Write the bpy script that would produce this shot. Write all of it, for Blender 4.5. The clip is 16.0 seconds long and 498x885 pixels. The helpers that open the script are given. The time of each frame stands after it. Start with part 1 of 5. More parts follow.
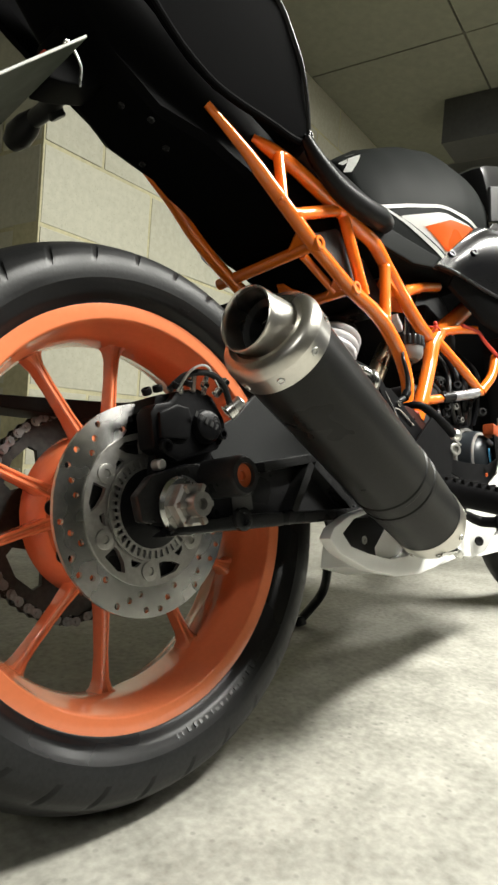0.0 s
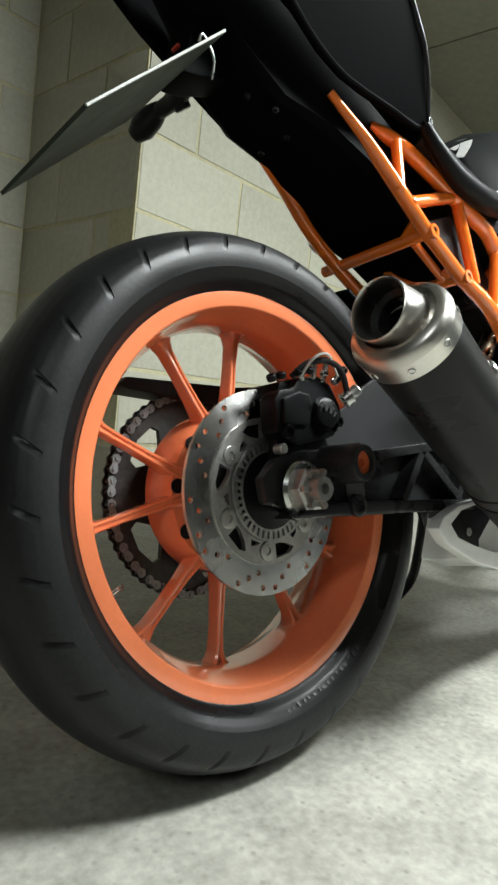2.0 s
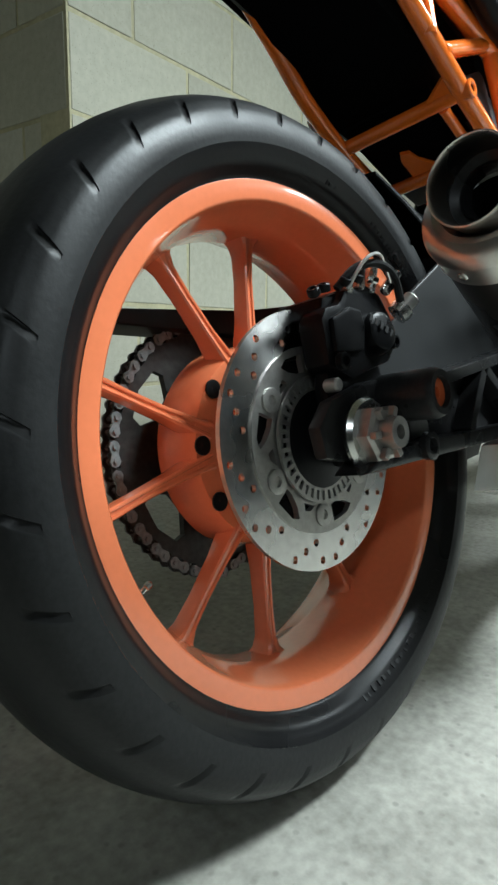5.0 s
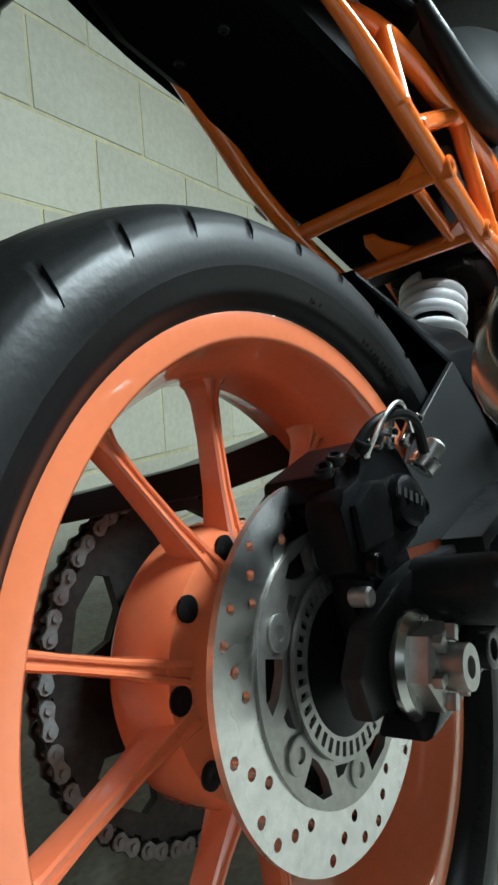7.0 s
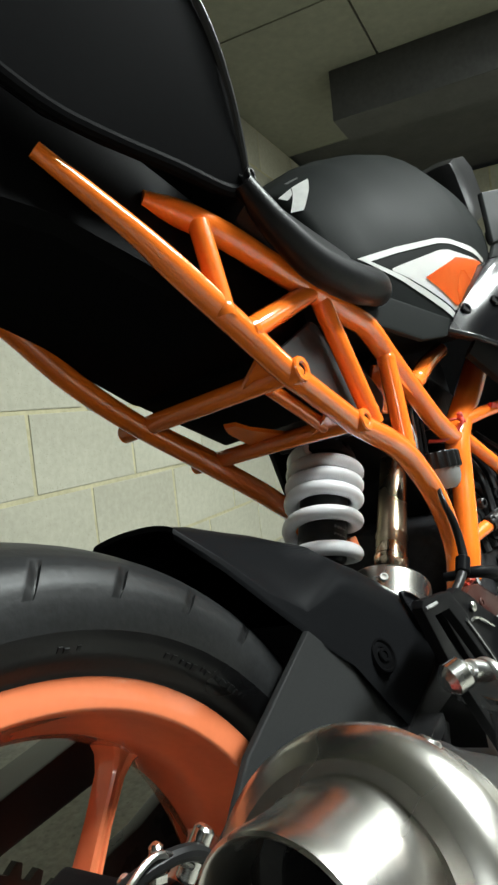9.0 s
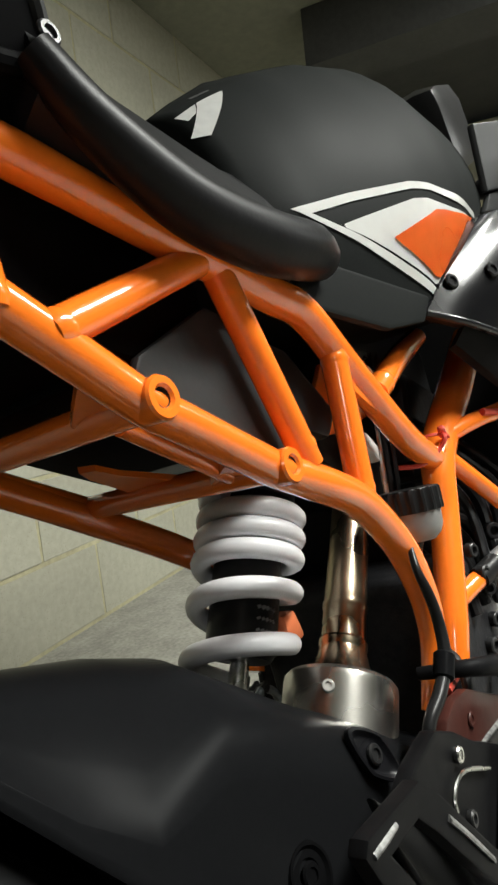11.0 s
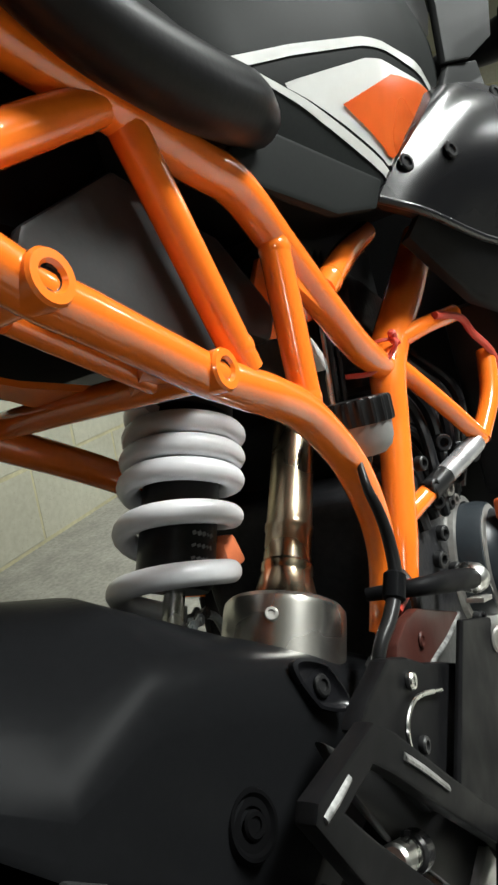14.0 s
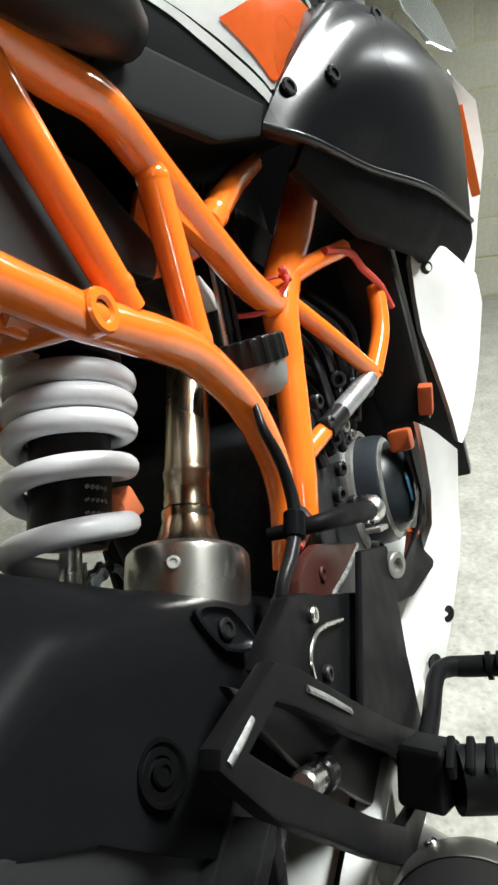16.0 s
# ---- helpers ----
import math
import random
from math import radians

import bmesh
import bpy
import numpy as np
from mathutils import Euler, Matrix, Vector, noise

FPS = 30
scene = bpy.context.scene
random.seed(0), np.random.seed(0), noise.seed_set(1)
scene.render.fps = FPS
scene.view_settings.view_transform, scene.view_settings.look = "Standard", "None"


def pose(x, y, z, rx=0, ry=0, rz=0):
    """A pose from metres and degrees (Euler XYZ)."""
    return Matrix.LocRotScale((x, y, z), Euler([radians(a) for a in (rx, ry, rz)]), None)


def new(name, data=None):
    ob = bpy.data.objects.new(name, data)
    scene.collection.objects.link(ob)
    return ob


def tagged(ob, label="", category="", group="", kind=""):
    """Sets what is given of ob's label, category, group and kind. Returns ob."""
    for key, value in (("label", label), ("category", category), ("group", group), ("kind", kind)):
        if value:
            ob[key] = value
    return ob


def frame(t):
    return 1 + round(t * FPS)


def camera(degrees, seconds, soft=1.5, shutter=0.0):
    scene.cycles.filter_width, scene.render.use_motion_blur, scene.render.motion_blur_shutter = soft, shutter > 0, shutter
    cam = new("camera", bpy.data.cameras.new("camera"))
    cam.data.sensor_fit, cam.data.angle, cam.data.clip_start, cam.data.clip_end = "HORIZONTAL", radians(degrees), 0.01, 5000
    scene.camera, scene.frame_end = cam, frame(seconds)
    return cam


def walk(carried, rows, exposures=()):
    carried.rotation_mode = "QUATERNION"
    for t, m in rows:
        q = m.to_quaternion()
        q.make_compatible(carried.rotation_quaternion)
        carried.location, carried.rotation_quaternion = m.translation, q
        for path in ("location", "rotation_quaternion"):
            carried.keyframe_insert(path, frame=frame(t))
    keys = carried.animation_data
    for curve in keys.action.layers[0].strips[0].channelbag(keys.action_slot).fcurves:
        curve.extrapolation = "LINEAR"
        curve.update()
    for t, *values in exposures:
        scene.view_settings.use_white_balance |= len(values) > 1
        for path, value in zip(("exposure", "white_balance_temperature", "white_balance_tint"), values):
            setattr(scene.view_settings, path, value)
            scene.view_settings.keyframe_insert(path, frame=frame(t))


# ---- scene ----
from mathutils.bvhtree import BVHTree
cam = camera(44.12, 16.0, soft=2.6)
PATH = [
    (0.0, -0.4208, -0.5885, 0.4114, 88.49, -4.26, -47.48),
    (0.5, -0.4436, -0.5727, 0.4082, 88.2, -5.98, -46.04),
    (1.0, -0.4569, -0.5653, 0.406, 85.59, -5.78, -43.8),
    (1.5, -0.4686, -0.5561, 0.406, 86.2, -6.42, -42.58),
    (2.0, -0.4775, -0.5587, 0.4079, 86.53, -6.02, -41.48),
    (2.5, -0.4827, -0.5599, 0.4084, 87.02, -5.58, -40.56),
    (3.0, -0.4798, -0.5586, 0.4052, 86.12, -4.6, -40.29),
    (3.5, -0.4828, -0.5579, 0.4047, 86.75, -5.3, -39.36),
    (3.7, -0.4793, -0.5447, 0.4019, 84.11, -5.27, -38.7),
    (5.8, -0.4065, -0.3061, 0.4249, 79.41, 1.54, -49.11),
    (6.0, -0.4041, -0.2878, 0.4316, 81.45, 1.74, -49.7),
    (6.5, -0.3656, -0.2531, 0.4522, 82.45, 2.06, -51.85),
    (7.0, -0.3223, -0.2503, 0.4973, 83.55, 3.29, -53.19),
    (7.5, -0.2699, -0.2528, 0.5566, 83.58, 4.7, -53.96),
    (8.0, -0.2014, -0.2623, 0.6092, 87.76, 5.32, -55.38),
    (8.5, -0.1616, -0.2696, 0.6294, 87.02, 5.04, -55.96),
    (9.0, -0.1276, -0.2836, 0.6541, 87.2, 6.06, -55.26),
    (9.5, -0.0677, -0.2776, 0.6743, 87.27, 5.35, -55.73),
    (9.7, -0.0417, -0.2756, 0.6886, 86.47, 5.88, -56.18),
    (11.8, 0.1276, -0.2018, 0.681, 80.19, 6.27, -57.16),
    (12.0, 0.131, -0.2007, 0.6787, 78.43, 6.7, -57.11),
    (12.5, 0.1263, -0.2013, 0.677, 79.39, 6.0, -56.02),
    (13.0, 0.1267, -0.2023, 0.6761, 79.38, 6.15, -55.83),
    (13.5, 0.1307, -0.2037, 0.6739, 77.69, 6.81, -58.57),
    (14.0, 0.1351, -0.2037, 0.6711, 76.17, 6.81, -62.14),
    (14.5, 0.1366, -0.2055, 0.6715, 75.14, 7.17, -65.02),
    (15.0, 0.1375, -0.2052, 0.6727, 73.77, 6.83, -67.52),
    (15.5, 0.1399, -0.2047, 0.6709, 72.75, 6.54, -69.67),
    (16.0, 0.1482, -0.2049, 0.6661, 69.94, 7.34, -71.58),
]
# exposure follows the clip's own camera, which darkens and brightens on its way
EXPOSURES = [(0.0, 0.42, 6400, 10), (1.0, 0.43, 6250, 9), (1.8, 0.40, 5950, 7), (3.7, 0.2, 5600, 5), (6.0, 0.12, 5400, 1), (7.6, 0.2, 5300, 0), (8.6, 0.32, 5700, 3), (9.5, 0.25, 6050, 6), (12.0, -0.1, 6250, 9), (14.0, 0.07, 6050, 8), (16.0, 0.2, 5950, 8)]
walk(cam, [(t, pose(x, y, z, rx, ry, rz)) for t, x, y, z, rx, ry, rz in PATH], EXPOSURES)

# ---------------------------------------------------------------- light
world = bpy.data.worlds.new("garage_dusk")
scene.world = world
world.use_nodes = True
world.node_tree.nodes["Background"].inputs[0].default_value = (0.8, 0.9, 1.0, 1)
world.node_tree.nodes["Background"].inputs[1].default_value = 0.04


def tube_lamp(at, length, width, watts, colour):
    """A ceiling fluorescent that shines straight down, along the garage's long wall."""
    data = bpy.data.lights.new("fluorescent_tube", "AREA")
    data.shape, data.size, data.size_y, data.energy, data.color = "RECTANGLE", length, width, watts, colour
    ob = new("fluorescent_tube", data)
    ob.matrix_world = pose(*at, 0, 0, 8.2)
    return ob


tube_lamp((1.15, -1.00, 2.09), 1.5, 0.26, 130, (1.0, 0.98, 0.89))
tube_lamp((-2.2, -1.6, 2.09), 1.2, 0.14, 16, (1.0, 0.98, 0.9))
tube_lamp((3.3, -1.8, 2.09), 1.2, 0.09, 50, (1.0, 0.98, 0.9))


# ---------------------------------------------------------------- materials
def material(name, colour, rough=0.5, metal=0.0, grain=60.0, vary=0.15, bump=0.0, coat=0.0, second=None, blotch=6.0, rough_vary=0.1, stretch=(1, 1, 1), per_piece=0.0, space="Object", spec=0.5):
    m = bpy.data.materials.new(name)
    m.use_nodes = True
    nt = m.node_tree
    b = nt.nodes["Principled BSDF"]
    co = nt.nodes.new("ShaderNodeTexCoord")
    mp = nt.nodes.new("ShaderNodeMapping")
    mp.inputs["Scale"].default_value = stretch
    nt.links.new(co.outputs[space], mp.inputs[0])
    fine, broad = nt.nodes.new("ShaderNodeTexNoise"), nt.nodes.new("ShaderNodeTexNoise")
    for n, s, d in ((fine, grain, 5), (broad, blotch, 3)):
        n.inputs["Scale"].default_value, n.inputs["Detail"].default_value = s, d
        nt.links.new(mp.outputs[0], n.inputs["Vector"])
    add = nt.nodes.new("ShaderNodeMath")
    add.operation = "ADD"
    nt.links.new(fine.outputs[0], add.inputs[0])
    nt.links.new(broad.outputs[0], add.inputs[1])
    value = add.outputs[0]
    if per_piece:
        info, mul, more = nt.nodes.new("ShaderNodeObjectInfo"), nt.nodes.new("ShaderNodeMath"), nt.nodes.new("ShaderNodeMath")
        mul.operation, more.operation = "MULTIPLY_ADD", "ADD"
        mul.inputs[1].default_value, mul.inputs[2].default_value = per_piece, -per_piece / 2
        nt.links.new(info.outputs["Random"], mul.inputs[0])
        nt.links.new(mul.outputs[0], more.inputs[0])
        nt.links.new(value, more.inputs[1])
        value = more.outputs[0]
    ramp = nt.nodes.new("ShaderNodeMapRange")
    ramp.inputs["From Min"].default_value, ramp.inputs["From Max"].default_value = 0.65, 1.35
    nt.links.new(value, ramp.inputs["Value"])
    mix = nt.nodes.new("ShaderNodeMix")
    mix.data_type = "RGBA"
    low = second or tuple(c * (1 - vary) for c in colour)
    high = tuple(min(1, c * (1 + vary)) for c in colour) if not second else colour
    mix.inputs[6].default_value, mix.inputs[7].default_value = (*low, 1), (*high, 1)
    nt.links.new(ramp.outputs[0], mix.inputs[0])
    nt.links.new(mix.outputs[2], b.inputs["Base Color"])
    b.inputs["Metallic"].default_value = metal
    b.inputs["Specular IOR Level"].default_value = spec
    if rough_vary:
        rr = nt.nodes.new("ShaderNodeMapRange")
        rr.inputs["From Min"].default_value, rr.inputs["From Max"].default_value = 0.3, 0.7
        rr.inputs["To Min"].default_value, rr.inputs["To Max"].default_value = max(0.02, rough - rough_vary), min(1, rough + rough_vary)
        nt.links.new(broad.outputs[0], rr.inputs["Value"])
        nt.links.new(rr.outputs[0], b.inputs["Roughness"])
    else:
        b.inputs["Roughness"].default_value = rough
    if coat:
        b.inputs["Coat Weight"].default_value, b.inputs["Coat Roughness"].default_value = coat, 0.06
    if bump:
        bp = nt.nodes.new("ShaderNodeBump")
        bp.inputs["Strength"].default_value, bp.inputs["Distance"].default_value = bump, 0.002
        nt.links.new(fine.outputs[0], bp.inputs["Height"])
        nt.links.new(bp.outputs[0], b.inputs["Normal"])
    return m


ORANGE = material("orange_powder_coat", (0.87, 0.182, 0.014), 0.2, grain=220, vary=0.05, bump=0.02, coat=0.9, rough_vary=0.04)
RIM_ORANGE = material("orange_wheel_paint", (0.74, 0.205, 0.085), 0.2, grain=160, vary=0.05, bump=0.02, coat=0.8, blotch=9, rough_vary=0.05, spec=0.4)
RUBBER = material("tyre_rubber", (0.0115, 0.0118, 0.0122), 0.44, grain=240, vary=0.35, bump=0.1, blotch=9, spec=0.26)
RUBBER_SIDE = material("tyre_sidewall_rubber", (0.0065, 0.0065, 0.007), 0.30, grain=200, vary=0.25, bump=0.05, spec=0.34)
PLASTIC = material("black_moulded_plastic", (0.011, 0.011, 0.0112), 0.32, grain=300, vary=0.2, bump=0.015, blotch=8, spec=0.18, rough_vary=0.04)
SATIN = material("satin_black_plastic", (0.0062, 0.0064, 0.0070), 0.31, grain=300, vary=0.15, bump=0.012, blotch=5, spec=0.014, rough_vary=0.03)
GREY_PLASTIC = material("dark_grey_plastic", (0.024, 0.0247, 0.025), 0.42, grain=400, vary=0.12, bump=0.02, spec=0.15, rough_vary=0.06)
GLOSS = material("gloss_black_paint", (0.006, 0.006, 0.007), 0.29, grain=300, vary=0.1, spec=0.38, rough_vary=0.04)
TANK_PAINT = material("matt_black_tank_paint", (0.0105, 0.0115, 0.0112), 0.55, grain=400, vary=0.12, bump=0.01, blotch=4, spec=0.03, rough_vary=0.05)
SEAT = material("seat_vinyl", (0.006, 0.006, 0.0065), 0.36, grain=250, vary=0.2, bump=0.05, spec=0.12)
WHITE = material("white_gloss_paint", (0.80, 0.80, 0.78), 0.22, grain=90, vary=0.03, coat=0.6, rough_vary=0.04)
DECAL_ORANGE = material("orange_decal_film", (0.80, 0.16, 0.025), 0.3, grain=90, vary=0.05, rough_vary=0.04)
SPRING_WHITE = material("white_spring_enamel", (0.72, 0.72, 0.74), 0.35, grain=120, vary=0.06, blotch=20, coat=0.2)
TITANIUM = material("heat_tinted_steel", (0.46, 0.38, 0.26), 0.26, 1.0, grain=40, vary=0.3, blotch=14, second=(0.27, 0.22, 0.16))
CAN_STEEL = material("satin_stainless_steel", (0.60, 0.58, 0.54), 0.30, 1.0, grain=300, vary=0.06, bump=0.01, blotch=10, rough_vary=0.05)
ROTOR = material("ground_disc_steel", (0.62, 0.61, 0.59), 0.24, 1.0, grain=140, vary=0.2, bump=0.04, blotch=12)
CHROME = material("polished_steel", (0.62, 0.62, 0.60), 0.25, 1.0, grain=80, vary=0.15, blotch=30)
CALIPER_BLACK = material("black_anodised_metal", (0.0045, 0.0045, 0.005), 0.36, grain=200, vary=0.3, bump=0.04, blotch=20, spec=0.10)
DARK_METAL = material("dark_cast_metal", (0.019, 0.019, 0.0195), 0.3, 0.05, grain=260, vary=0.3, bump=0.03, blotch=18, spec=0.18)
ENGINE = material("engine_casting", (0.022, 0.022, 0.024), 0.42, 0.4, grain=180, vary=0.35, bump=0.25, blotch=14, spec=0.3)
SLEEVE = material("black_silencer_sleeve", (0.013, 0.013, 0.0126), 0.34, grain=420, vary=0.25, bump=0.04, blotch=9, spec=0.16)
CHAIN = material("oily_chain_steel", (0.20, 0.215, 0.215), 0.38, 0.3, grain=220, vary=0.3, blotch=60)
SPROCKET = material("dark_sprocket_steel", (0.05, 0.048, 0.045), 0.5, 0.7, grain=150, vary=0.4)
FLUID = material("cloudy_reservoir_plastic", (0.15, 0.147, 0.143), 0.3, grain=90, vary=0.12)
RED = material("red_rubber_tie", (0.50, 0.05, 0.03), 0.45, grain=90, vary=0.1)
BLUE = material("blue_sticker", (0.10, 0.42, 0.75), 0.3, grain=90, vary=0.05)
PALE = material("pale_print", (0.62, 0.62, 0.60), 0.4, grain=120, vary=0.1)
GREY_PRINT = material("grey_print", (0.11, 0.11, 0.11), 0.5, grain=120, vary=0.1)
PRINT_DIM = material("worn_dim_print", (0.035, 0.035, 0.035), 0.5, grain=200, vary=0.3, spec=0.1)
PLATE_METAL = material("number_plate_backing", (0.034, 0.040, 0.030), 0.6, 0.0, grain=40, vary=0.4, blotch=12, spec=0.08)
MATT_STEEL = material("etched_carrier_steel", (0.36, 0.35, 0.33), 0.42, 0.8, grain=160, vary=0.2, bump=0.05, blotch=18)
WORN_EDGE = material("worn_bare_casting", (0.30, 0.30, 0.29), 0.5, 0.5, grain=350, blotch=120, bump=0.1, second=(0.03, 0.03, 0.03))
FRAME_BLACK = material("scuffed_black_casting", (0.0055, 0.0055, 0.006), 0.5, grain=120, vary=0.25, bump=0.02, blotch=22, spec=0.045)
TAIL_BLACK = material("fine_grained_black_plastic", (0.0034, 0.0034, 0.0037), 0.42, grain=300, vary=0.2, bump=0.015, blotch=6, spec=0.010, rough_vary=0.04)
COVER_GREY = material("satin_grey_cover_paint", (0.020, 0.024, 0.028), 0.34, grain=200, vary=0.15, bump=0.03, blotch=15, spec=0.35)
# the red-brown is a reflection on the casting, put into its base colour
REFLECTING_CASTING = material("casting_with_painted_red_reflection", (0.040, 0.013, 0.010), 0.4, grain=120, vary=0.25, bump=0.05, blotch=20, spec=0.15)
DULL_ORANGE = material("faded_orange_plastic", (0.36, 0.075, 0.022), 0.4, grain=120, vary=0.15, spec=0.2)
SILVER = material("silver_sleeve_film", (0.42, 0.42, 0.43), 0.3, 0.7, grain=90, vary=0.2, blotch=25)

CONCRETE = material("worn_concrete_floor", (0.41, 0.40, 0.352), 0.66, grain=85, blotch=13, bump=0.35, second=(0.205, 0.20, 0.172))
BLOCK = material("cream_painted_block", (0.46, 0.45, 0.36), 0.7, grain=46, blotch=3.0, bump=0.3, second=(0.35, 0.34, 0.268), per_piece=0.35)
MORTAR = material("yellowed_mortar", (0.43, 0.40, 0.255), 0.85, grain=60, vary=0.2, bump=0.4)


def speckle(m, scale, size, tone):
    """Small dark pits strewn over a material's colour."""
    nt = m.node_tree
    b = nt.nodes["Principled BSDF"]
    old = b.inputs["Base Color"].links[0].from_socket
    co, spots, ramp, thin, mix = (nt.nodes.new("ShaderNode" + k) for k in ("TexCoord", "TexVoronoi", "MapRange", "TexNoise", "Mix"))
    spots.inputs["Scale"].default_value, thin.inputs["Scale"].default_value = scale, scale * 0.2
    nt.links.new(co.outputs["Object"], spots.inputs["Vector"])
    nt.links.new(co.outputs["Object"], thin.inputs["Vector"])
    ramp.inputs["From Min"].default_value, ramp.inputs["From Max"].default_value = size, size * 2.2
    ramp.inputs["To Min"].default_value, ramp.inputs["To Max"].default_value = 1.0, 0.0
    nt.links.new(spots.outputs["Distance"], ramp.inputs["Value"])
    some = nt.nodes.new("ShaderNodeMath")
    some.operation = "MULTIPLY"
    nt.links.new(ramp.outputs[0], some.inputs[0])
    nt.links.new(thin.outputs[0], some.inputs[1])
    mix.data_type = "RGBA"
    mix.inputs[7].default_value = (*tone, 1)
    nt.links.new(some.outputs[0], mix.inputs[0])
    nt.links.new(old, mix.inputs[6])
    nt.links.new(mix.outputs[2], b.inputs["Base Color"])


speckle(CONCRETE, 60, 0.10, (0.17, 0.166, 0.145))
speckle(BLOCK, 130, 0.10, (0.20, 0.19, 0.14))
CEILING = material("painted_ceiling_board", (0.175, 0.174, 0.130), 0.75, grain=30, blotch=1.4, vary=0.16, bump=0.1)
BEAM = material("dark_steel_beam", (0.035, 0.035, 0.033), 0.6, grain=50, vary=0.3, bump=0.1)
PLAIN_WALL = material("plain_garage_wall", (0.16, 0.16, 0.14), 0.85, grain=20, vary=0.15, bump=0.2)


def clear_plastic():
    m = bpy.data.materials.new("clear_screen_plastic")
    m.use_nodes = True
    b = m.node_tree.nodes["Principled BSDF"]
    b.inputs["Base Color"].default_value = (0.8, 0.85, 0.88, 1)
    b.inputs["Roughness"].default_value = 0.05
    b.inputs["Transmission Weight"].default_value = 0.95
    b.inputs["IOR"].default_value = 1.3
    return m


SCREEN = clear_plastic()
# the disc is ground in rings, so its gloss runs round the axle
nodes = ROTOR.node_tree
ring_way = nodes.nodes.new("ShaderNodeTangent")
ring_way.direction_type, ring_way.axis = "RADIAL", "Y"
nodes.links.new(ring_way.outputs[0], nodes.nodes["Principled BSDF"].inputs["Tangent"])
nodes.nodes["Principled BSDF"].inputs["Anisotropic"].default_value = 0.8
nodes.nodes["Principled BSDF"].inputs["Anisotropic Rotation"].default_value = 0.25


# ---------------------------------------------------------------- mesh helpers
def finish(bm, angle=32):
    bmesh.ops.recalc_face_normals(bm, faces=bm.faces)
    me = bpy.data.meshes.new("mesh")
    bm.to_mesh(me)
    bm.free()
    me.shade_smooth()
    me.set_sharp_from_angle(angle=radians(angle))
    return me


def part(name, bm, mat, parent=None, label="", angle=32):
    me = finish(bm, angle)
    me.name = name
    me.materials.append(mat)
    ob = new(name, me)
    ob.parent = parent
    even = ob.modifiers.new("even_shading", "WEIGHTED_NORMAL")
    even.keep_sharp = True
    return tagged(ob, label)


def basis(axis):
    a = Vector(axis).normalized()
    u = a.orthogonal().normalized() if abs(a.y) < 0.999 else Vector((1, 0, 0))
    return u, a.cross(u), a


def lathe(profile, centre, axis, segs=64, closed=False, bm=None, caps=False, start=0.0, sweep=math.tau):
    """Turns (radius, height) pairs about an axis through centre."""
    bm = bm or bmesh.new()
    u, v, a = basis(axis)
    c = Vector(centre)
    whole = sweep > 6.28
    n = segs if whole else segs + 1
    rings = [[bm.verts.new(c + a * h + (u * math.cos(start + sweep * i / segs) + v * math.sin(start + sweep * i / segs)) * r) for r, h in profile] for i in range(n)]
    m = len(profile)
    for i in range(segs):
        p, q = rings[i], rings[(i + 1) % n]
        for k in range(m if closed else m - 1):
            bm.faces.new((p[k], p[(k + 1) % m], q[(k + 1) % m], q[k]))
    if caps:
        for k in (0, m - 1):
            bm.faces.new([r[k] for r in rings])
    if not whole and closed:
        bm.faces.new(rings[0])
        bm.faces.new(rings[-1])
    return bm


def smooth_line(points, per=6):
    pts = [Vector(p) for p in points]
    if len(pts) < 3 or per < 2:
        return pts
    ext = [2 * pts[0] - pts[1], *pts, 2 * pts[-1] - pts[-2]]
    out = []
    for i in range(1, len(ext) - 2):
        a, b, c, d = ext[i - 1:i + 3]
        for k in range(per):
            t = k / per
            out.append(0.5 * (2 * b + (c - a) * t + (2 * a - 5 * b + 4 * c - d) * t * t + (3 * b - a - 3 * c + d) * t ** 3))
    return [*out, pts[-1]]


def tube(points, radius, segs=14, per=6, bm=None, flat=1.0):
    """A round bar along a smooth line; radius is one number or one for each point."""
    bm = bm or bmesh.new()
    line = smooth_line(points, per)
    if isinstance(radius, (int, float)):
        radii = [radius] * len(line)
    else:
        radii = [float(x) for x in np.interp(np.linspace(0, len(radius) - 1, len(line)), range(len(radius)), radius)]
    side = None
    rings = []
    for i, p in enumerate(line):
        d = (line[min(i + 1, len(line) - 1)] - line[max(i - 1, 0)]).normalized()
        side = d.orthogonal().normalized() if side is None else (side - d * side.dot(d)).normalized()
        up = d.cross(side)
        rings.append([bm.verts.new(p + (side * math.cos(math.tau * k / segs) + up * math.sin(math.tau * k / segs) * flat) * radii[i]) for k in range(segs)])
    for a, b in zip(rings, rings[1:]):
        for k in range(segs):
            bm.faces.new((a[k], a[(k + 1) % segs], b[(k + 1) % segs], b[k]))
    bm.faces.new(rings[0])
    bm.faces.new(rings[-1])
    return bm


def loft(rings, bm=None, caps=True, wrap=True):
    bm = bm or bmesh.new()
    vs = [[bm.verts.new(p) for p in r] for r in rings]
    n = len(vs[0])
    for a, b in zip(vs, vs[1:]):
        for k in range(n if wrap else n - 1):
            bm.faces.new((a[k], a[(k + 1) % n], b[(k + 1) % n], b[k]))
    if caps and wrap:
        bm.faces.new(vs[0])
        bm.faces.new(vs[-1])
    return bm


def rounded(bm, width=0.003, segments=2, angle=25):
    edges = [e for e in bm.edges if len(e.link_faces) == 2 and e.calc_face_angle(0) > radians(angle)]
    bmesh.ops.bevel(bm, geom=edges, offset=width, segments=segments, affect="EDGES", profile=0.6, clamp_overlap=True)
    return bm


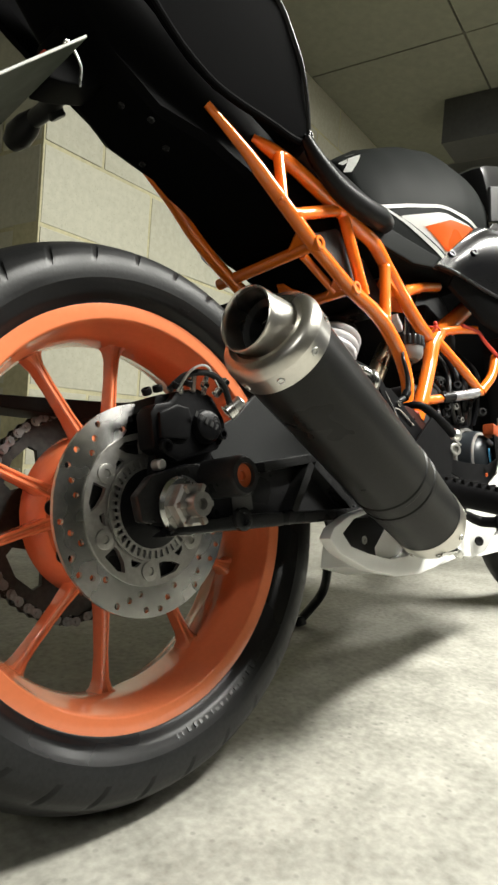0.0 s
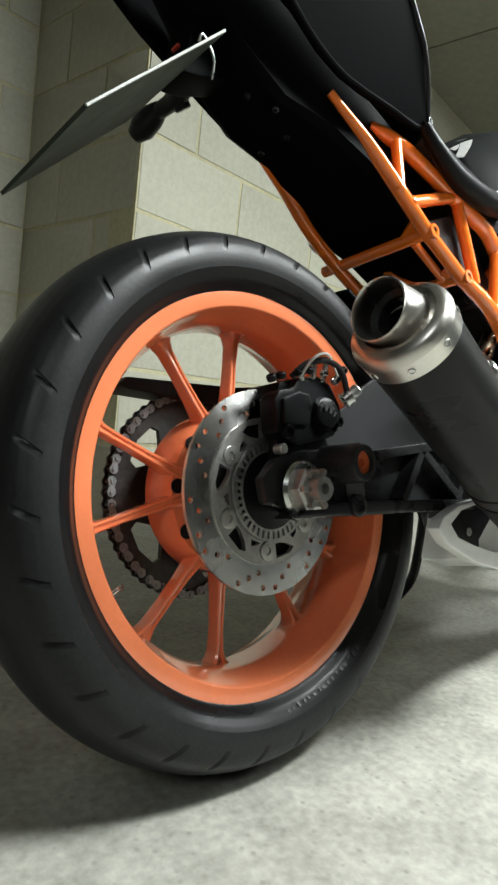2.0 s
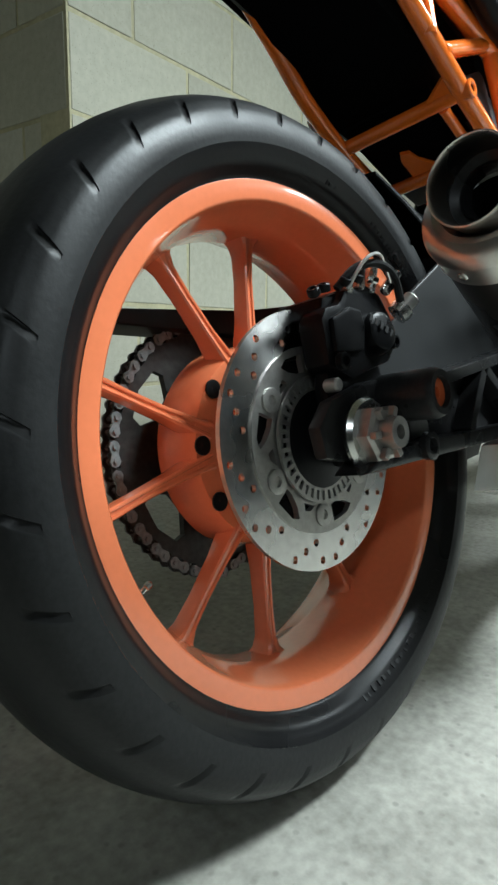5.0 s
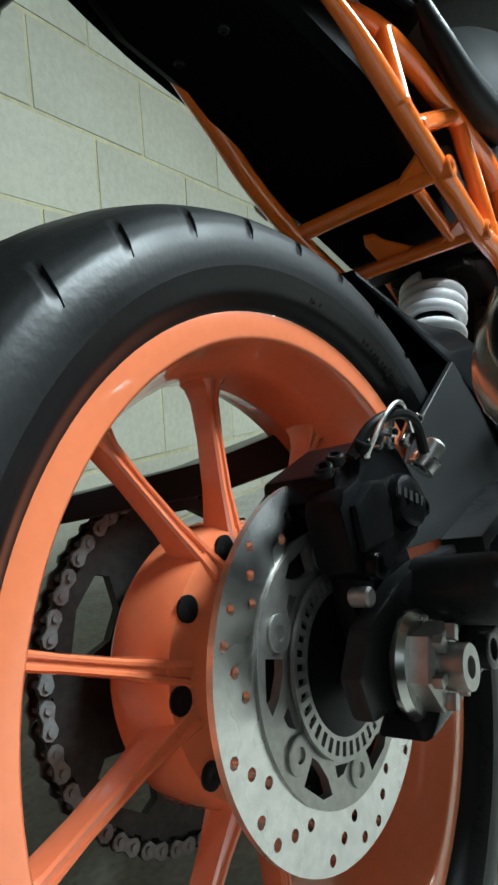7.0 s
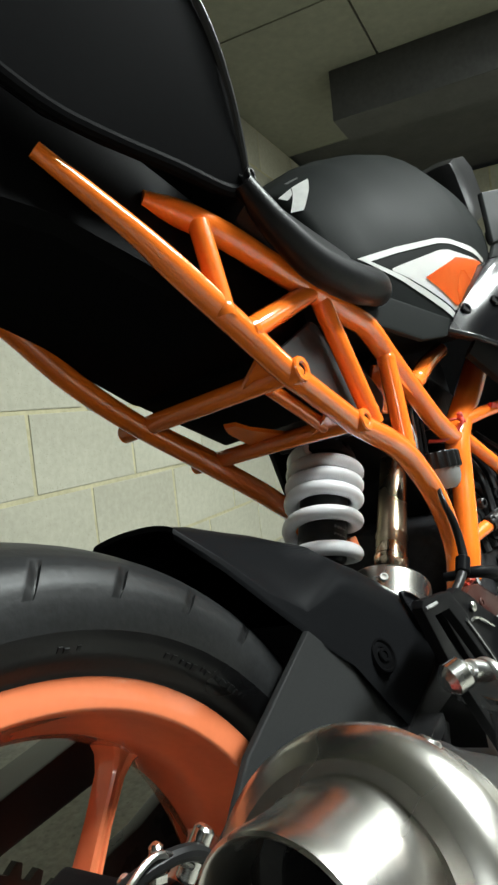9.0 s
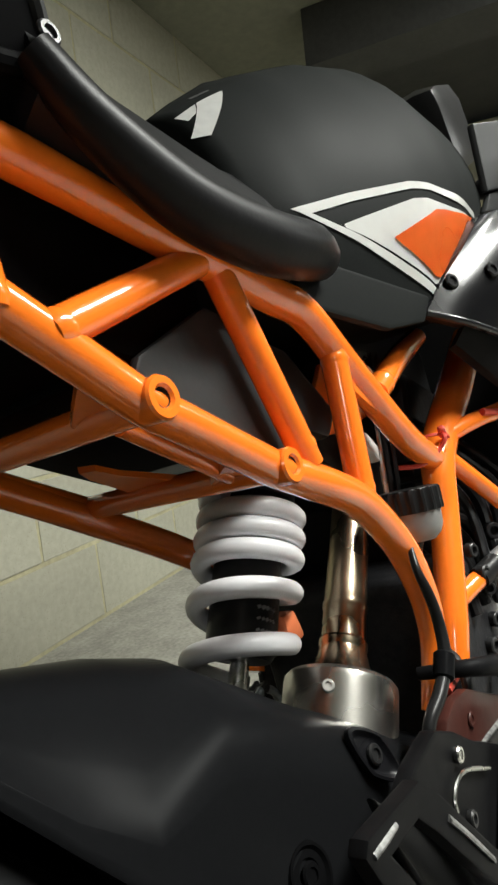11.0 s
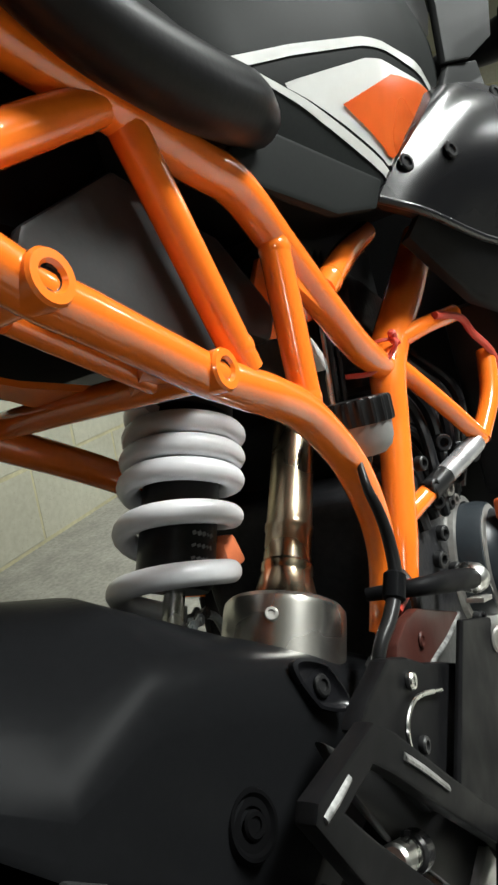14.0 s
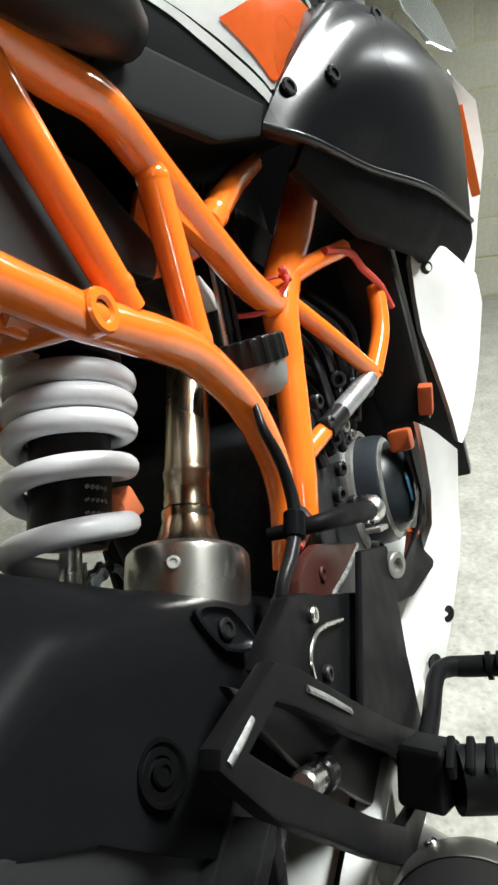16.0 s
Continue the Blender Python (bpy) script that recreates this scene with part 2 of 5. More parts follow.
def slab(outline, y0, y1, bevel=0.003, bm=None):
    """A plate from an outline in x and z, between two places across the bike (each a number, or a rule of x and z)."""
    own = bmesh.new()
    side0 = y0 if callable(y0) else lambda x, z: y0
    side1 = y1 if callable(y1) else lambda x, z: y1
    a = [own.verts.new((x, side0(x, z), z)) for x, z in outline]
    b = [own.verts.new((x, side1(x, z), z)) for x, z in outline]
    own.faces.new(a)
    own.faces.new(b[::-1])
    n = len(a)
    for k in range(n):
        own.faces.new((a[k], b[k], b[(k + 1) % n], a[(k + 1) % n]))
    bmesh.ops.recalc_face_normals(own, faces=own.faces)
    if bevel:
        rounded(own, bevel)
    return merge(bm, own)


def merge(bm, own):
    if bm is None:
        return own
    me = bpy.data.meshes.new("joined")
    own.to_mesh(me)
    own.free()
    bm.from_mesh(me)
    bpy.data.meshes.remove(me)
    return bm


def block_bm(size, at=(0, 0, 0), turn=None, bevel=0.003, bm=None):
    own = bmesh.new()
    bmesh.ops.create_cube(own, size=1, matrix=Matrix.Diagonal((*size, 1)))
    if bevel:
        rounded(own, bevel)
    own.transform(Matrix.Translation(at) @ (turn or Matrix.Identity(4)))
    return merge(bm, own)


def rod(a, b, r, segs=20, bevel=0.0015, bm=None):
    """A turned pin from a to b with rounded ends."""
    a, b = Vector(a), Vector(b)
    d = b - a
    e = min(bevel, d.length * 0.3, r * 0.5)
    own = lathe([(r - e, 0), (r, e), (r, d.length - e), (r - e, d.length)], a, d, segs, caps=True)
    return merge(bm, own)


def bolt(at, out, r=0.006, h=0.005, socket=True, bm=None):
    """A cap screw that stands out along a direction."""
    prof = [(r * 0.9, 0), (r, 0.001), (r, h - 0.001), (r * 0.85, h)]
    prof += [(r * 0.55, h), (r * 0.5, h * 0.5), (0.0001, h * 0.5)] if socket else [(0.0001, h)]
    return merge(bm, lathe(prof, at, out, 16))


def nut(at, out, r, h, bore=0.0, bm=None):
    prof = [(max(bore, 0.0001), 0), (r, 0), (r, h * 0.8), (r * 0.86, h), (max(bore, 0.0001), h)]
    return merge(bm, lathe(prof, at, out, 6, closed=bore > 0))


# ---------------------------------------------------------------- the garage
CORNER = Matrix.Translation((0.467, 1.111, 0)) @ Matrix.Rotation(radians(8.2), 4, "Z")
HIGH, COURSE, LENGTH = 2.12, 0.2375, 0.45


def structure(name, bm, mat, label, category):
    return tagged(part(name, bm, mat, None, label), "", category, "", "structure")


bm = block_bm((11, 11, 0.1), (0.5, -1.5, -0.05), bevel=0)
structure("floor", bm, CONCRETE, "worn pale grey concrete garage floor with dark stains", "floor")


def block_mesh(length, height, seed):
    rnd = random.Random(seed)
    bm = block_bm((length, 0.06, height), (0, 0.03, 0), bevel=0.0035)
    for v in bm.verts:
        v.co += Vector((rnd.uniform(-1, 1), rnd.uniform(-0.6, 0.6), rnd.uniform(-1, 1))) * 0.0012
    me = finish(bm, 20)
    me.name = "block"
    me.materials.append(BLOCK)
    return me


BLOCK_MESHES = {}


def block_wall(name, m, length, first, courses, label, thick=0.12):
    """A wall of blocks in running bond; its face looks along -y of m, its run along +x."""
    bm = block_bm((length, thick, HIGH), (length / 2, 0.0035 + thick / 2, HIGH / 2), bevel=0)
    bm.transform(m)
    wall = structure(name, bm, MORTAR, label, "wall")
    rnd = random.Random(len(name) * 7 + int(length * 100))
    for c in range(courses):
        z0, z1 = c * COURSE + 0.012, min((c + 1) * COURSE, HIGH - 0.004)
        cuts = [0.0]
        x = LENGTH if (c + first) % 2 else LENGTH / 2
        while x < length - 0.05:
            cuts.append(x)
            x += LENGTH
        cuts.append(length)
        for a, b in zip(cuts, cuts[1:]):
            size = (round(b - a - 0.011, 3), round(z1 - z0, 3))
            if size[0] < 0.03:
                continue
            key = (*size, rnd.randrange(3))
            if key not in BLOCK_MESHES:
                BLOCK_MESHES[key] = block_mesh(*key)
            ob = new("block", BLOCK_MESHES[key])
            ob.parent = wall
            ob.matrix_local = m @ pose((a + b) / 2, rnd.uniform(-0.0015, 0.0015), (z0 + z1) / 2, rnd.uniform(-0.2, 0.2), 0, rnd.uniform(-0.25, 0.25))
    return wall


structure("ceiling_backing", block_bm((11, 11, 0.1), (0.5, -1.5, HIGH + 0.08), bevel=0), BEAM, "dark void above the ceiling boards", "ceiling")
# boards of the ceiling in one mesh, with open joints
bm = bmesh.new()
for i in range(-6, 3):
    for j in range(-5, 2):
        block_bm((1.192, 1.192, 0.02), (2.08 + i * 1.2, -0.12 + j * 1.2, HIGH + 0.01), bevel=0.003, bm=bm)
bmesh.ops.delete(bm, geom=[v for v in bm.verts if not (-4.5 < v.co.x < 3.7)], context="VERTS")
bm.transform(CORNER)
structure("ceiling", bm, CEILING, "dull cream painted ceiling boards with dark open joints", "ceiling")
beam = block_bm((0.25, 3.1, 0.22), (2.07, -2.05, HIGH - 0.111), bevel=0.004)
beam.transform(CORNER)
structure("ceiling_beam", beam, BEAM, "dark painted steel beam below the ceiling boards", "beam")

for name, size, at in (("wall_south", (10.4, 0.12, HIGH), (0.4, -6.3, HIGH / 2)), ("wall_west", (0.12, 9.4, HIGH), (-4.7, -1.6, HIGH / 2))):
    structure(name, block_bm(size, at, bevel=0), PLAIN_WALL, "plain dark garage wall", "wall")


# ---------------------------------------------------------------- the motorcycle
bike = new("motorcycle")
bike.empty_display_size = 0.2
bike.matrix_world = Matrix.Translation((0, -0.0605, 0.0015)) @ Matrix.Rotation(radians(-11.41), 4, "X")
tagged(bike, "orange, black and white sport motorcycle leaning on its side stand", "motorcycle")
AXLE = Vector((0, -0.0005, 0.306))
MID = -0.01
ACROSS = Vector((0, -1, 0))


def mirror(p):
    return (p[0], 2 * MID - p[1], p[2])


# rear wheel: rim, spokes, hub, tyre
half = [(0.231, 0.0535), (0.2298, 0.0565), (0.2275, 0.0575), (0.2130, 0.0568), (0.2105, 0.0548), (0.2085, 0.047), (0.2045, 0.036), (0.2000, 0.026), (0.1965, 0.016)]
outer = [(0.219, 0.046), (0.214, 0.036), (0.208, 0.024), (0.205, 0.01)]
profile = half + [(r, -h) for r, h in reversed(half)] + [(r, -h) for r, h in outer] + list(reversed(outer))
wheel = part("rear_wheel", lathe(profile, AXLE, ACROSS, 120, closed=True), RIM_ORANGE, bike, "orange painted cast rear wheel rim", 40)


def polar(angle, r, y):
    return Vector((r * math.cos(radians(angle)), y, 0.306 + r * math.sin(radians(angle))))


def spoke(mean, sign):
    inner, outer_at = mean + sign * 9.5, mean + sign * 16.5
    a, b = polar(inner, 0.074, 0.002), polar(outer_at, 0.2000, 0.005)
    line = (b - a).normalized()
    across = line.cross(Vector((0, 1, 0))).normalized()
    rings = []
    for t, w, d in ((0, 0.0105, 0.015), (0.12, 0.0080, 0.0130), (0.35, 0.0060, 0.0100), (0.65, 0.0054, 0.0090), (0.86, 0.0062, 0.0100), (0.94, 0.0095, 0.0120), (1.0, 0.018, 0.0150)):
        c = a.lerp(b, t)
        ring = [(-w, 0.3 * d), (-0.75 * w, d), (0.75 * w, d), (w, 0.3 * d), (0.86 * w, -0.82 * d), (0.62 * w, -d), (0.34 * w, -0.97 * d), (0.2 * w, -0.80 * d), (-0.2 * w, -0.80 * d), (-0.34 * w, -0.97 * d), (-0.62 * w, -d), (-0.86 * w, -0.82 * d)]
        rings.append([c + across * u + Vector((0, v, 0)) for u, v in ring])
    bm = loft(rings)
    return rounded(bm, 0.0006, 1, 30)


for k in range(5):
    for sign in (-1, 1):
        part("spoke", spoke(102.5 + 72 * k, sign), RIM_ORANGE, wheel)
hub = lathe([(0.030, -0.045), (0.060, -0.045), (0.094, -0.040), (0.097, -0.034), (0.095, -0.004), (0.090, 0.0085), (0.070, 0.0095), (0.050, 0.022), (0.046, 0.050), (0.030, 0.052)], AXLE, ACROSS, 80, closed=True)
part("hub", hub, RIM_ORANGE, wheel, "orange wheel hub with cush drive holes")
for k in range(10):
    p = polar(102.5 + 36 * k, 0.0835, -0.0095)
    part("hub_hole", lathe([(0.0085, 0.0), (0.0085, 0.002), (0.006, 0.0025), (0.0001, 0.001)], p, ACROSS, 14), PLASTIC, wheel, "dark drilled hole in the hub")
valve = rod(polar(213, 0.197, 0.006), polar(213, 0.177, 0.004), 0.0028, 12)
rod(polar(213, 0.180, 0.004), polar(213, 0.173, 0.003), 0.0036, 10, bm=valve)
part("valve", valve, CHROME, wheel, "metal tyre valve")

TREAD = [(0.2285, 0.0565), (0.236, 0.0650), (0.244, 0.0710), (0.251, 0.0748)]
CROWN = [(0.251, 0.0748), (0.258, 0.0762), (0.266, 0.0763), (0.2755, 0.0745), (0.284, 0.0695), (0.2905, 0.0620), (0.2965, 0.0510), (0.3010, 0.0380), (0.3040, 0.0240), (0.3056, 0.0110), (0.306, 0.0)]


def resample(points, n):
    p = np.array(points)
    s = np.concatenate([[0], np.cumsum(np.hypot(*np.diff(p, axis=0).T))])
    t = np.linspace(0, s[-1], n)
    return [(float(np.interp(x, s, p[:, 0])), float(np.interp(x, s, p[:, 1]))) for x in t]


side_bm = bmesh.new()
for sign in (-1, 1):
    prof = [(0.214, 0.047 * sign), (0.222, 0.054 * sign)] + [(r, h * sign) for r, h in resample(TREAD, 9)]
    for at, lift in ((2, 0.0008), (6, 0.0009)):
        prof[at] = (prof[at][0], prof[at][1] + lift * sign)
    lathe(prof, AXLE, ACROSS, 120, bm=side_bm)
tyre_side = part("tyre", side_bm, RUBBER_SIDE, wheel, "black tyre with worn matt tread and smooth sidewall", 60)

rows = resample(CROWN, 33)
rows = rows + [(r, -h) for r, h in reversed(rows[:-1])]
STEPS, PITCH = 744, 31
LEAN = 0.034  # how far the tread's mesh slants, in turns of one pitch per row


def groove(u, w):
    """Depth of the tread's slots at a place u within one pitch and at the radius w."""
    for lo, hi, u0, half_w in ((0.2670, 0.2885, 0.48, 0.055),):
        taper = min(1.0, (w - lo) / (hi - lo) * 4, (hi - w) / (hi - lo) * 4) if lo < w < hi else 0.0
        if taper > 0.25 and abs(u - u0) < half_w * max(0.4, taper):
            return 0.0035
    return 0.0


bm = bmesh.new()
grid, sunk = [], set()
for i in range(STEPS):
    row = []
    for k, (r, h) in enumerate(rows):
        across = (len(rows) - 1) / 2 - k
        slant = abs(across) * LEAN
        a = math.tau * (i / STEPS + slant / PITCH)
        u = (i / STEPS * PITCH + (0.0 if across < 0 else 0.5)) % 1.0
        d = groove(u, r)
        row.append(bm.verts.new(AXLE + Vector((math.cos(a) * (r - d), -h, math.sin(a) * (r - d)))))
        if d:
            sunk.add(row[-1])
    grid.append(row)
for i in range(STEPS):
    p, q = grid[i], grid[(i + 1) % STEPS]
    for k in range(len(rows) - 1):
        face = bm.faces.new((p[k], p[k + 1], q[k + 1], q[k]))
        if any(v in sunk for v in face.verts):
            face.material_index = 1
tread = part("tread", bm, RUBBER, tyre_side, "scrubbed tread with short slanting slots", 30)
tread.data.materials.append(PLASTIC)
# moulded print on the sidewall cannot be read: small bars
rnd = random.Random(21)
for start, count, size in ((58, 11, 0.0048), (76, 3, 0.0045), (47, 7, 0.0040), (-42, 22, 0.007)):
    bars = bmesh.new()
    for k in range(count):
        ang = start - k * size / 0.242 * 57.3 * 1.25 - rnd.uniform(0, 0.6)
        c = polar(ang, 0.2420 + rnd.uniform(-0.001, 0.001), AXLE.y - 0.0698)
        turn = Matrix.Rotation(radians(90 - ang), 4, "Y") @ Matrix.Rotation(radians(38), 4, "X")
        block_bm((size * rnd.uniform(0.35, 0.8), 0.0012, size * rnd.uniform(0.5, 1.0)), c, turn, 0.0002, bars)
    part("sidewall_print", bars, RUBBER if start != -42 else RUBBER_SIDE, tyre_side, "moulded print on the sidewall, as plain bars")


# ---- rear brake
def perforated(outlines, holes, y0, y1):
    """A flat plate in x and z with round holes: outlines are loops (the first is the rim), holes (x, z, radius)."""
    from mathutils.geometry import delaunay_2d_cdt
    loops = [list(o) for o in outlines]
    for x, z, r in holes:
        loops.append([(x + r * math.cos(math.tau * k / 12), z + r * math.sin(math.tau * k / 12)) for k in range(12)])
    pts, edges = [], []
    for lp in loops:
        n0 = len(pts)
        pts += [Vector(p) for p in lp]
        edges += [(n0 + k, n0 + (k + 1) % len(lp)) for k in range(len(lp))]
    verts, _, faces, _, _, _ = delaunay_2d_cdt(pts, edges, [], 0, 1e-6)

    def inside(p, lp):
        hit = False
        for k in range(len(lp)):
            (x1, z1), (x2, z2) = lp[k], lp[(k + 1) % len(lp)]
            if (z1 > p[1]) != (z2 > p[1]) and p[0] < (x2 - x1) * (p[1] - z1) / (z2 - z1) + x1:
                hit = not hit
        return hit

    bm = bmesh.new()
    front = [bm.verts.new((v.x, y0, v.y)) for v in verts]
    kept = []
    for f in faces:
        c = sum((verts[k] for k in f), Vector((0, 0))) / len(f)
        if inside(c, loops[0]) and not any(inside(c, lp) for lp in loops[1:]):
            kept.append(bm.faces.new([front[k] for k in f]))
    bmesh.ops.delete(bm, geom=[v for v in bm.verts if not v.link_faces], context="VERTS")
    made = bmesh.ops.extrude_face_region(bm, geom=list(bm.faces))
    bmesh.ops.translate(bm, verts=[g for g in made["geom"] if isinstance(g, bmesh.types.BMVert)], vec=(0, y1 - y0, 0))
    return bm


def ring_loop(r, n, cx=0.0, cz=0.306):
    return [(cx + r * math.cos(math.tau * k / n), cz + r * math.sin(math.tau * k / n)) for k in range(n)]


holes = []
for k in range(12):
    for r, shift in ((0.1075, 0), (0.0985, 7), (0.0905, 15), (0.1065, 20)):
        if r == 0.1065 and k % 2:
            continue
        p = polar(30 * k + shift + 4, r, 0)
        holes.append((p.x, p.z, 0.0034))
disc = part("brake_disc", perforated([ring_loop(0.115, 90), ring_loop(0.0815, 72)], holes, -0.0665, -0.0620), ROTOR, bike, "drilled steel rear brake disc", 30)
windows = []
for k in range(6):
    a0 = 60 * k + 35
    lp = [polar(a0 + d, r, 0) for d, r in ((2, 0.0760), (18, 0.0770), (25, 0.0740), (20, 0.0660), (9, 0.0600), (2, 0.0600))]
    windows.append([(p.x, p.z) for p in lp])
    lp = [polar(a0 + 26 + d, r, 0) for d, r in ((0, 0.0590), (3, 0.0655), (9, 0.0640), (14, 0.0590))]
    windows.append([(p.x, p.z) for p in lp])
part("disc_carrier", perforated([ring_loop(0.0825, 72), ring_loop(0.044, 48)] + windows, [], -0.0685, -0.0625), MATT_STEEL, disc, "grey steel carrier inside the brake disc", 30)
for k in range(6):
    at = polar(60 * k + 25, 0.0665, -0.0685)
    eye = lathe([(0.0105, 0.0), (0.0105, 0.0016), (0.0095, 0.0022), (0.0045, 0.0022), (0.0040, 0.0005), (0.0001, 0.0004)], at, ACROSS, 20)
    part("rivet", eye, MATT_STEEL, disc)
# added dark plate: stands in for the shade seen through the carrier's windows
part("disc_shadow_plate", lathe([(0.045, 0.0), (0.084, 0.0), (0.084, 0.003), (0.045, 0.003)], (0, -0.0535, 0.306), ACROSS, 60, closed=True), DARK_METAL, disc, "dark plate added behind the disc as its shade")
teeth = []
for k in range(40):
    a = 9 * k
    lp = [polar(a + d, r, 0) for d, r in ((-2.3, 0.0455), (2.3, 0.0455), (2.3, 0.0535), (-2.3, 0.0535))]
    teeth.append([(p.x, p.z) for p in lp])
part("sensor_ring", perforated([ring_loop(0.0565, 60), ring_loop(0.043, 48)] + teeth, [], -0.0735, -0.0710), MATT_STEEL, disc, "slotted steel speed sensor ring", 30)
part("disc_centre", lathe([(0.010, 0.0), (0.046, 0.0), (0.046, 0.012), (0.041, 0.016), (0.010, 0.020)], (0, -0.059, 0.306), ACROSS, 40, closed=True), CALIPER_BLACK, disc, "dark bearing cover")

# caliper hangs on a black bracket round the axle
caliper = slab([(-0.022, 0.366), (-0.024, 0.404), (-0.016, 0.414), (0.004, 0.418), (0.012, 0.430), (0.046, 0.436), (0.068, 0.428), (0.084, 0.404), (0.088, 0.384), (0.070, 0.366), (0.040, 0.360), (0.010, 0.352)], -0.108, -0.080, 0.007)
caliper = part("brake_caliper", caliper, CALIPER_BLACK, bike, "black rear brake caliper with shiny bleed fittings")
part("caliper_rear", slab([(-0.020, 0.376), (-0.022, 0.412), (0.010, 0.428), (0.050, 0.430), (0.062, 0.400), (0.030, 0.380)], -0.064, -0.046, 0.004), CALIPER_BLACK, caliper)
part("caliper_bridge", slab([(-0.014, 0.408), (-0.010, 0.424), (0.050, 0.438), (0.056, 0.428), (0.020, 0.418)], -0.100, -0.046, 0.004), CALIPER_BLACK, caliper)
cyl = lathe([(0.0001, 0.012), (0.013, 0.012), (0.017, 0.010), (0.019, 0.005), (0.020, 0.0)], (0.052, -0.106, 0.392), (-0.1, -1, 0.1), 32)
part("piston_cover", cyl, CALIPER_BLACK, caliper)
rib = slab([(-0.016, 0.376), (-0.016, 0.404), (0.010, 0.414), (0.026, 0.412), (0.030, 0.398), (0.024, 0.376)], -0.113, -0.106, 0.004)
part("cover_rib", rib, CALIPER_BLACK, caliper)
bars = bmesh.new()
for k in range(5):
    turn = Matrix.Rotation(radians(26), 4, "Y")
    block_bm((0.0042, 0.0008, 0.0065), (0.030 + 0.0075 * k, -0.1188, 0.4035 - 0.0033 * k), turn, 0, bars)
part("caliper_print", bars, PRINT_DIM, caliper, "grey print on the caliper, as plain bars")
for at, r, way in (((-0.020, -0.100, 0.424), 0.0055, (-0.5, -0.2, 0.8)), ((-0.006, -0.100, 0.428), 0.0055, (-0.3, -0.2, 0.9)), ((0.012, -0.108, 0.432), 0.0060, (0, -0.5, 0.8)), ((0.026, -0.110, 0.436), 0.0060, (0, -0.5, 0.8)), ((0.074, -0.108, 0.384), 0.0065, ACROSS), ((-0.012, -0.111, 0.368), 0.0075, ACROSS)):
    part("caliper_bolt", bolt(at, way, r, 0.007), CALIPER_BLACK, caliper)
banjo = rod((0.086, -0.110, 0.408), (0.100, -0.122, 0.424), 0.0075, 16)
merge(banjo, lathe([(0.005, -0.005), (0.0105, -0.005), (0.0105, 0.005), (0.005, 0.005)], (0.088, -0.114, 0.412), (0.6, -0.5, 0.6), 20, closed=True))
rod((0.066, -0.112, 0.428), (0.080, -0.120, 0.446), 0.0052, 12, bm=banjo)
part("banjo_bolt", banjo, CHROME, caliper, "chrome brake hose fitting")
bleed = rod((0.052, -0.108, 0.428), (0.056, -0.112, 0.452), 0.0034, 10)
rod((0.053, -0.109, 0.436), (0.0545, -0.1105, 0.442), 0.0058, 6, bm=bleed)
rod((0.036, -0.108, 0.430), (0.037, -0.111, 0.450), 0.0034, 10, bm=bleed)
rod((0.020, -0.106, 0.426), (0.018, -0.112, 0.446), 0.0030, 10, bm=bleed)
part("bleed_screw", bleed, CHROME, caliper)
part("brake_hose", tube([(0.088, -0.116, 0.414), (0.070, -0.122, 0.440), (0.046, -0.122, 0.450), (0.022, -0.114, 0.446), (0.006, -0.104, 0.430)], 0.0038, 10), PLASTIC, caliper, "black brake hose loop")
part("chrome_loop", tube([(0.010, -0.112, 0.428), (0.022, -0.124, 0.450), (0.044, -0.126, 0.456), (0.066, -0.120, 0.436)], 0.0016, 8), CHROME, caliper)
bm = slab([(-0.010, 0.320), (-0.014, 0.345), (-0.008, 0.372), (0.020, 0.385), (0.070, 0.372), (0.080, 0.330), (0.055, 0.292), (0.020, 0.276), (0.0, 0.280), (-0.008, 0.300)], -0.096, -0.081, 0.005)
part("caliper_bracket", bm, CALIPER_BLACK, bike, "black caliper bracket round the axle")
part("slide_pin", rod((-0.012, -0.094, 0.350), (-0.012, -0.108, 0.350), 0.006, 14), MATT_STEEL, bike, "steel caliper slide pin")

# axle nut
nut_bm = lathe([(0.012, 0), (0.030, 0), (0.031, 0.004), (0.028, 0.008), (0.012, 0.008)], (0, -0.118, 0.306), ACROSS, 32, closed=True)
axle_nut = part("axle_nut", nut_bm, CHROME, bike, "large steel axle nut with castellated rim")
part("castle_nut", nut((0, -0.126, 0.306), ACROSS, 0.0245, 0.013, 0.014), MATT_STEEL, axle_nut)
for k in range(6):
    p = Vector((0.0185 * math.cos(math.tau * k / 6), -0.141, 0.306 + 0.0185 * math.sin(math.tau * k / 6)))
    lug = bmesh.new()
    block_bm((0.009, 0.006, 0.006), p, Matrix.Rotation(-math.tau * k / 6, 4, "Y"), 0.001, lug)
    part("nut_lug", lug, MATT_STEEL, axle_nut)
part("axle_end", lathe([(0.0001, 0.016), (0.0055, 0.018), (0.0060, 0.026), (0.0125, 0.026), (0.0130, 0.024), (0.0130, 0)], (0, -0.126, 0.306), ACROSS, 24), MATT_STEEL, axle_nut)

# ---- chain side
SPR = Vector((0, 0.066, 0.306))
wins = []
for k in range(5):
    lp = [polar(72 * k + d, r, 0) for d, r in ((-14, 0.107), (0, 0.110), (14, 0.107), (17, 0.097), (8, 0.078), (-8, 0.078), (-17, 0.097))]
    wins.append([(p.x, p.z) for p in lp])
outline = []
for k in range(45):
    for d, r in ((-0.30, 0.1195), (-0.12, 0.1275), (0.12, 0.1275), (0.30, 0.1195)):
        p = polar((k + d) * 8, r, 0)
        outline.append((p.x, p.z))
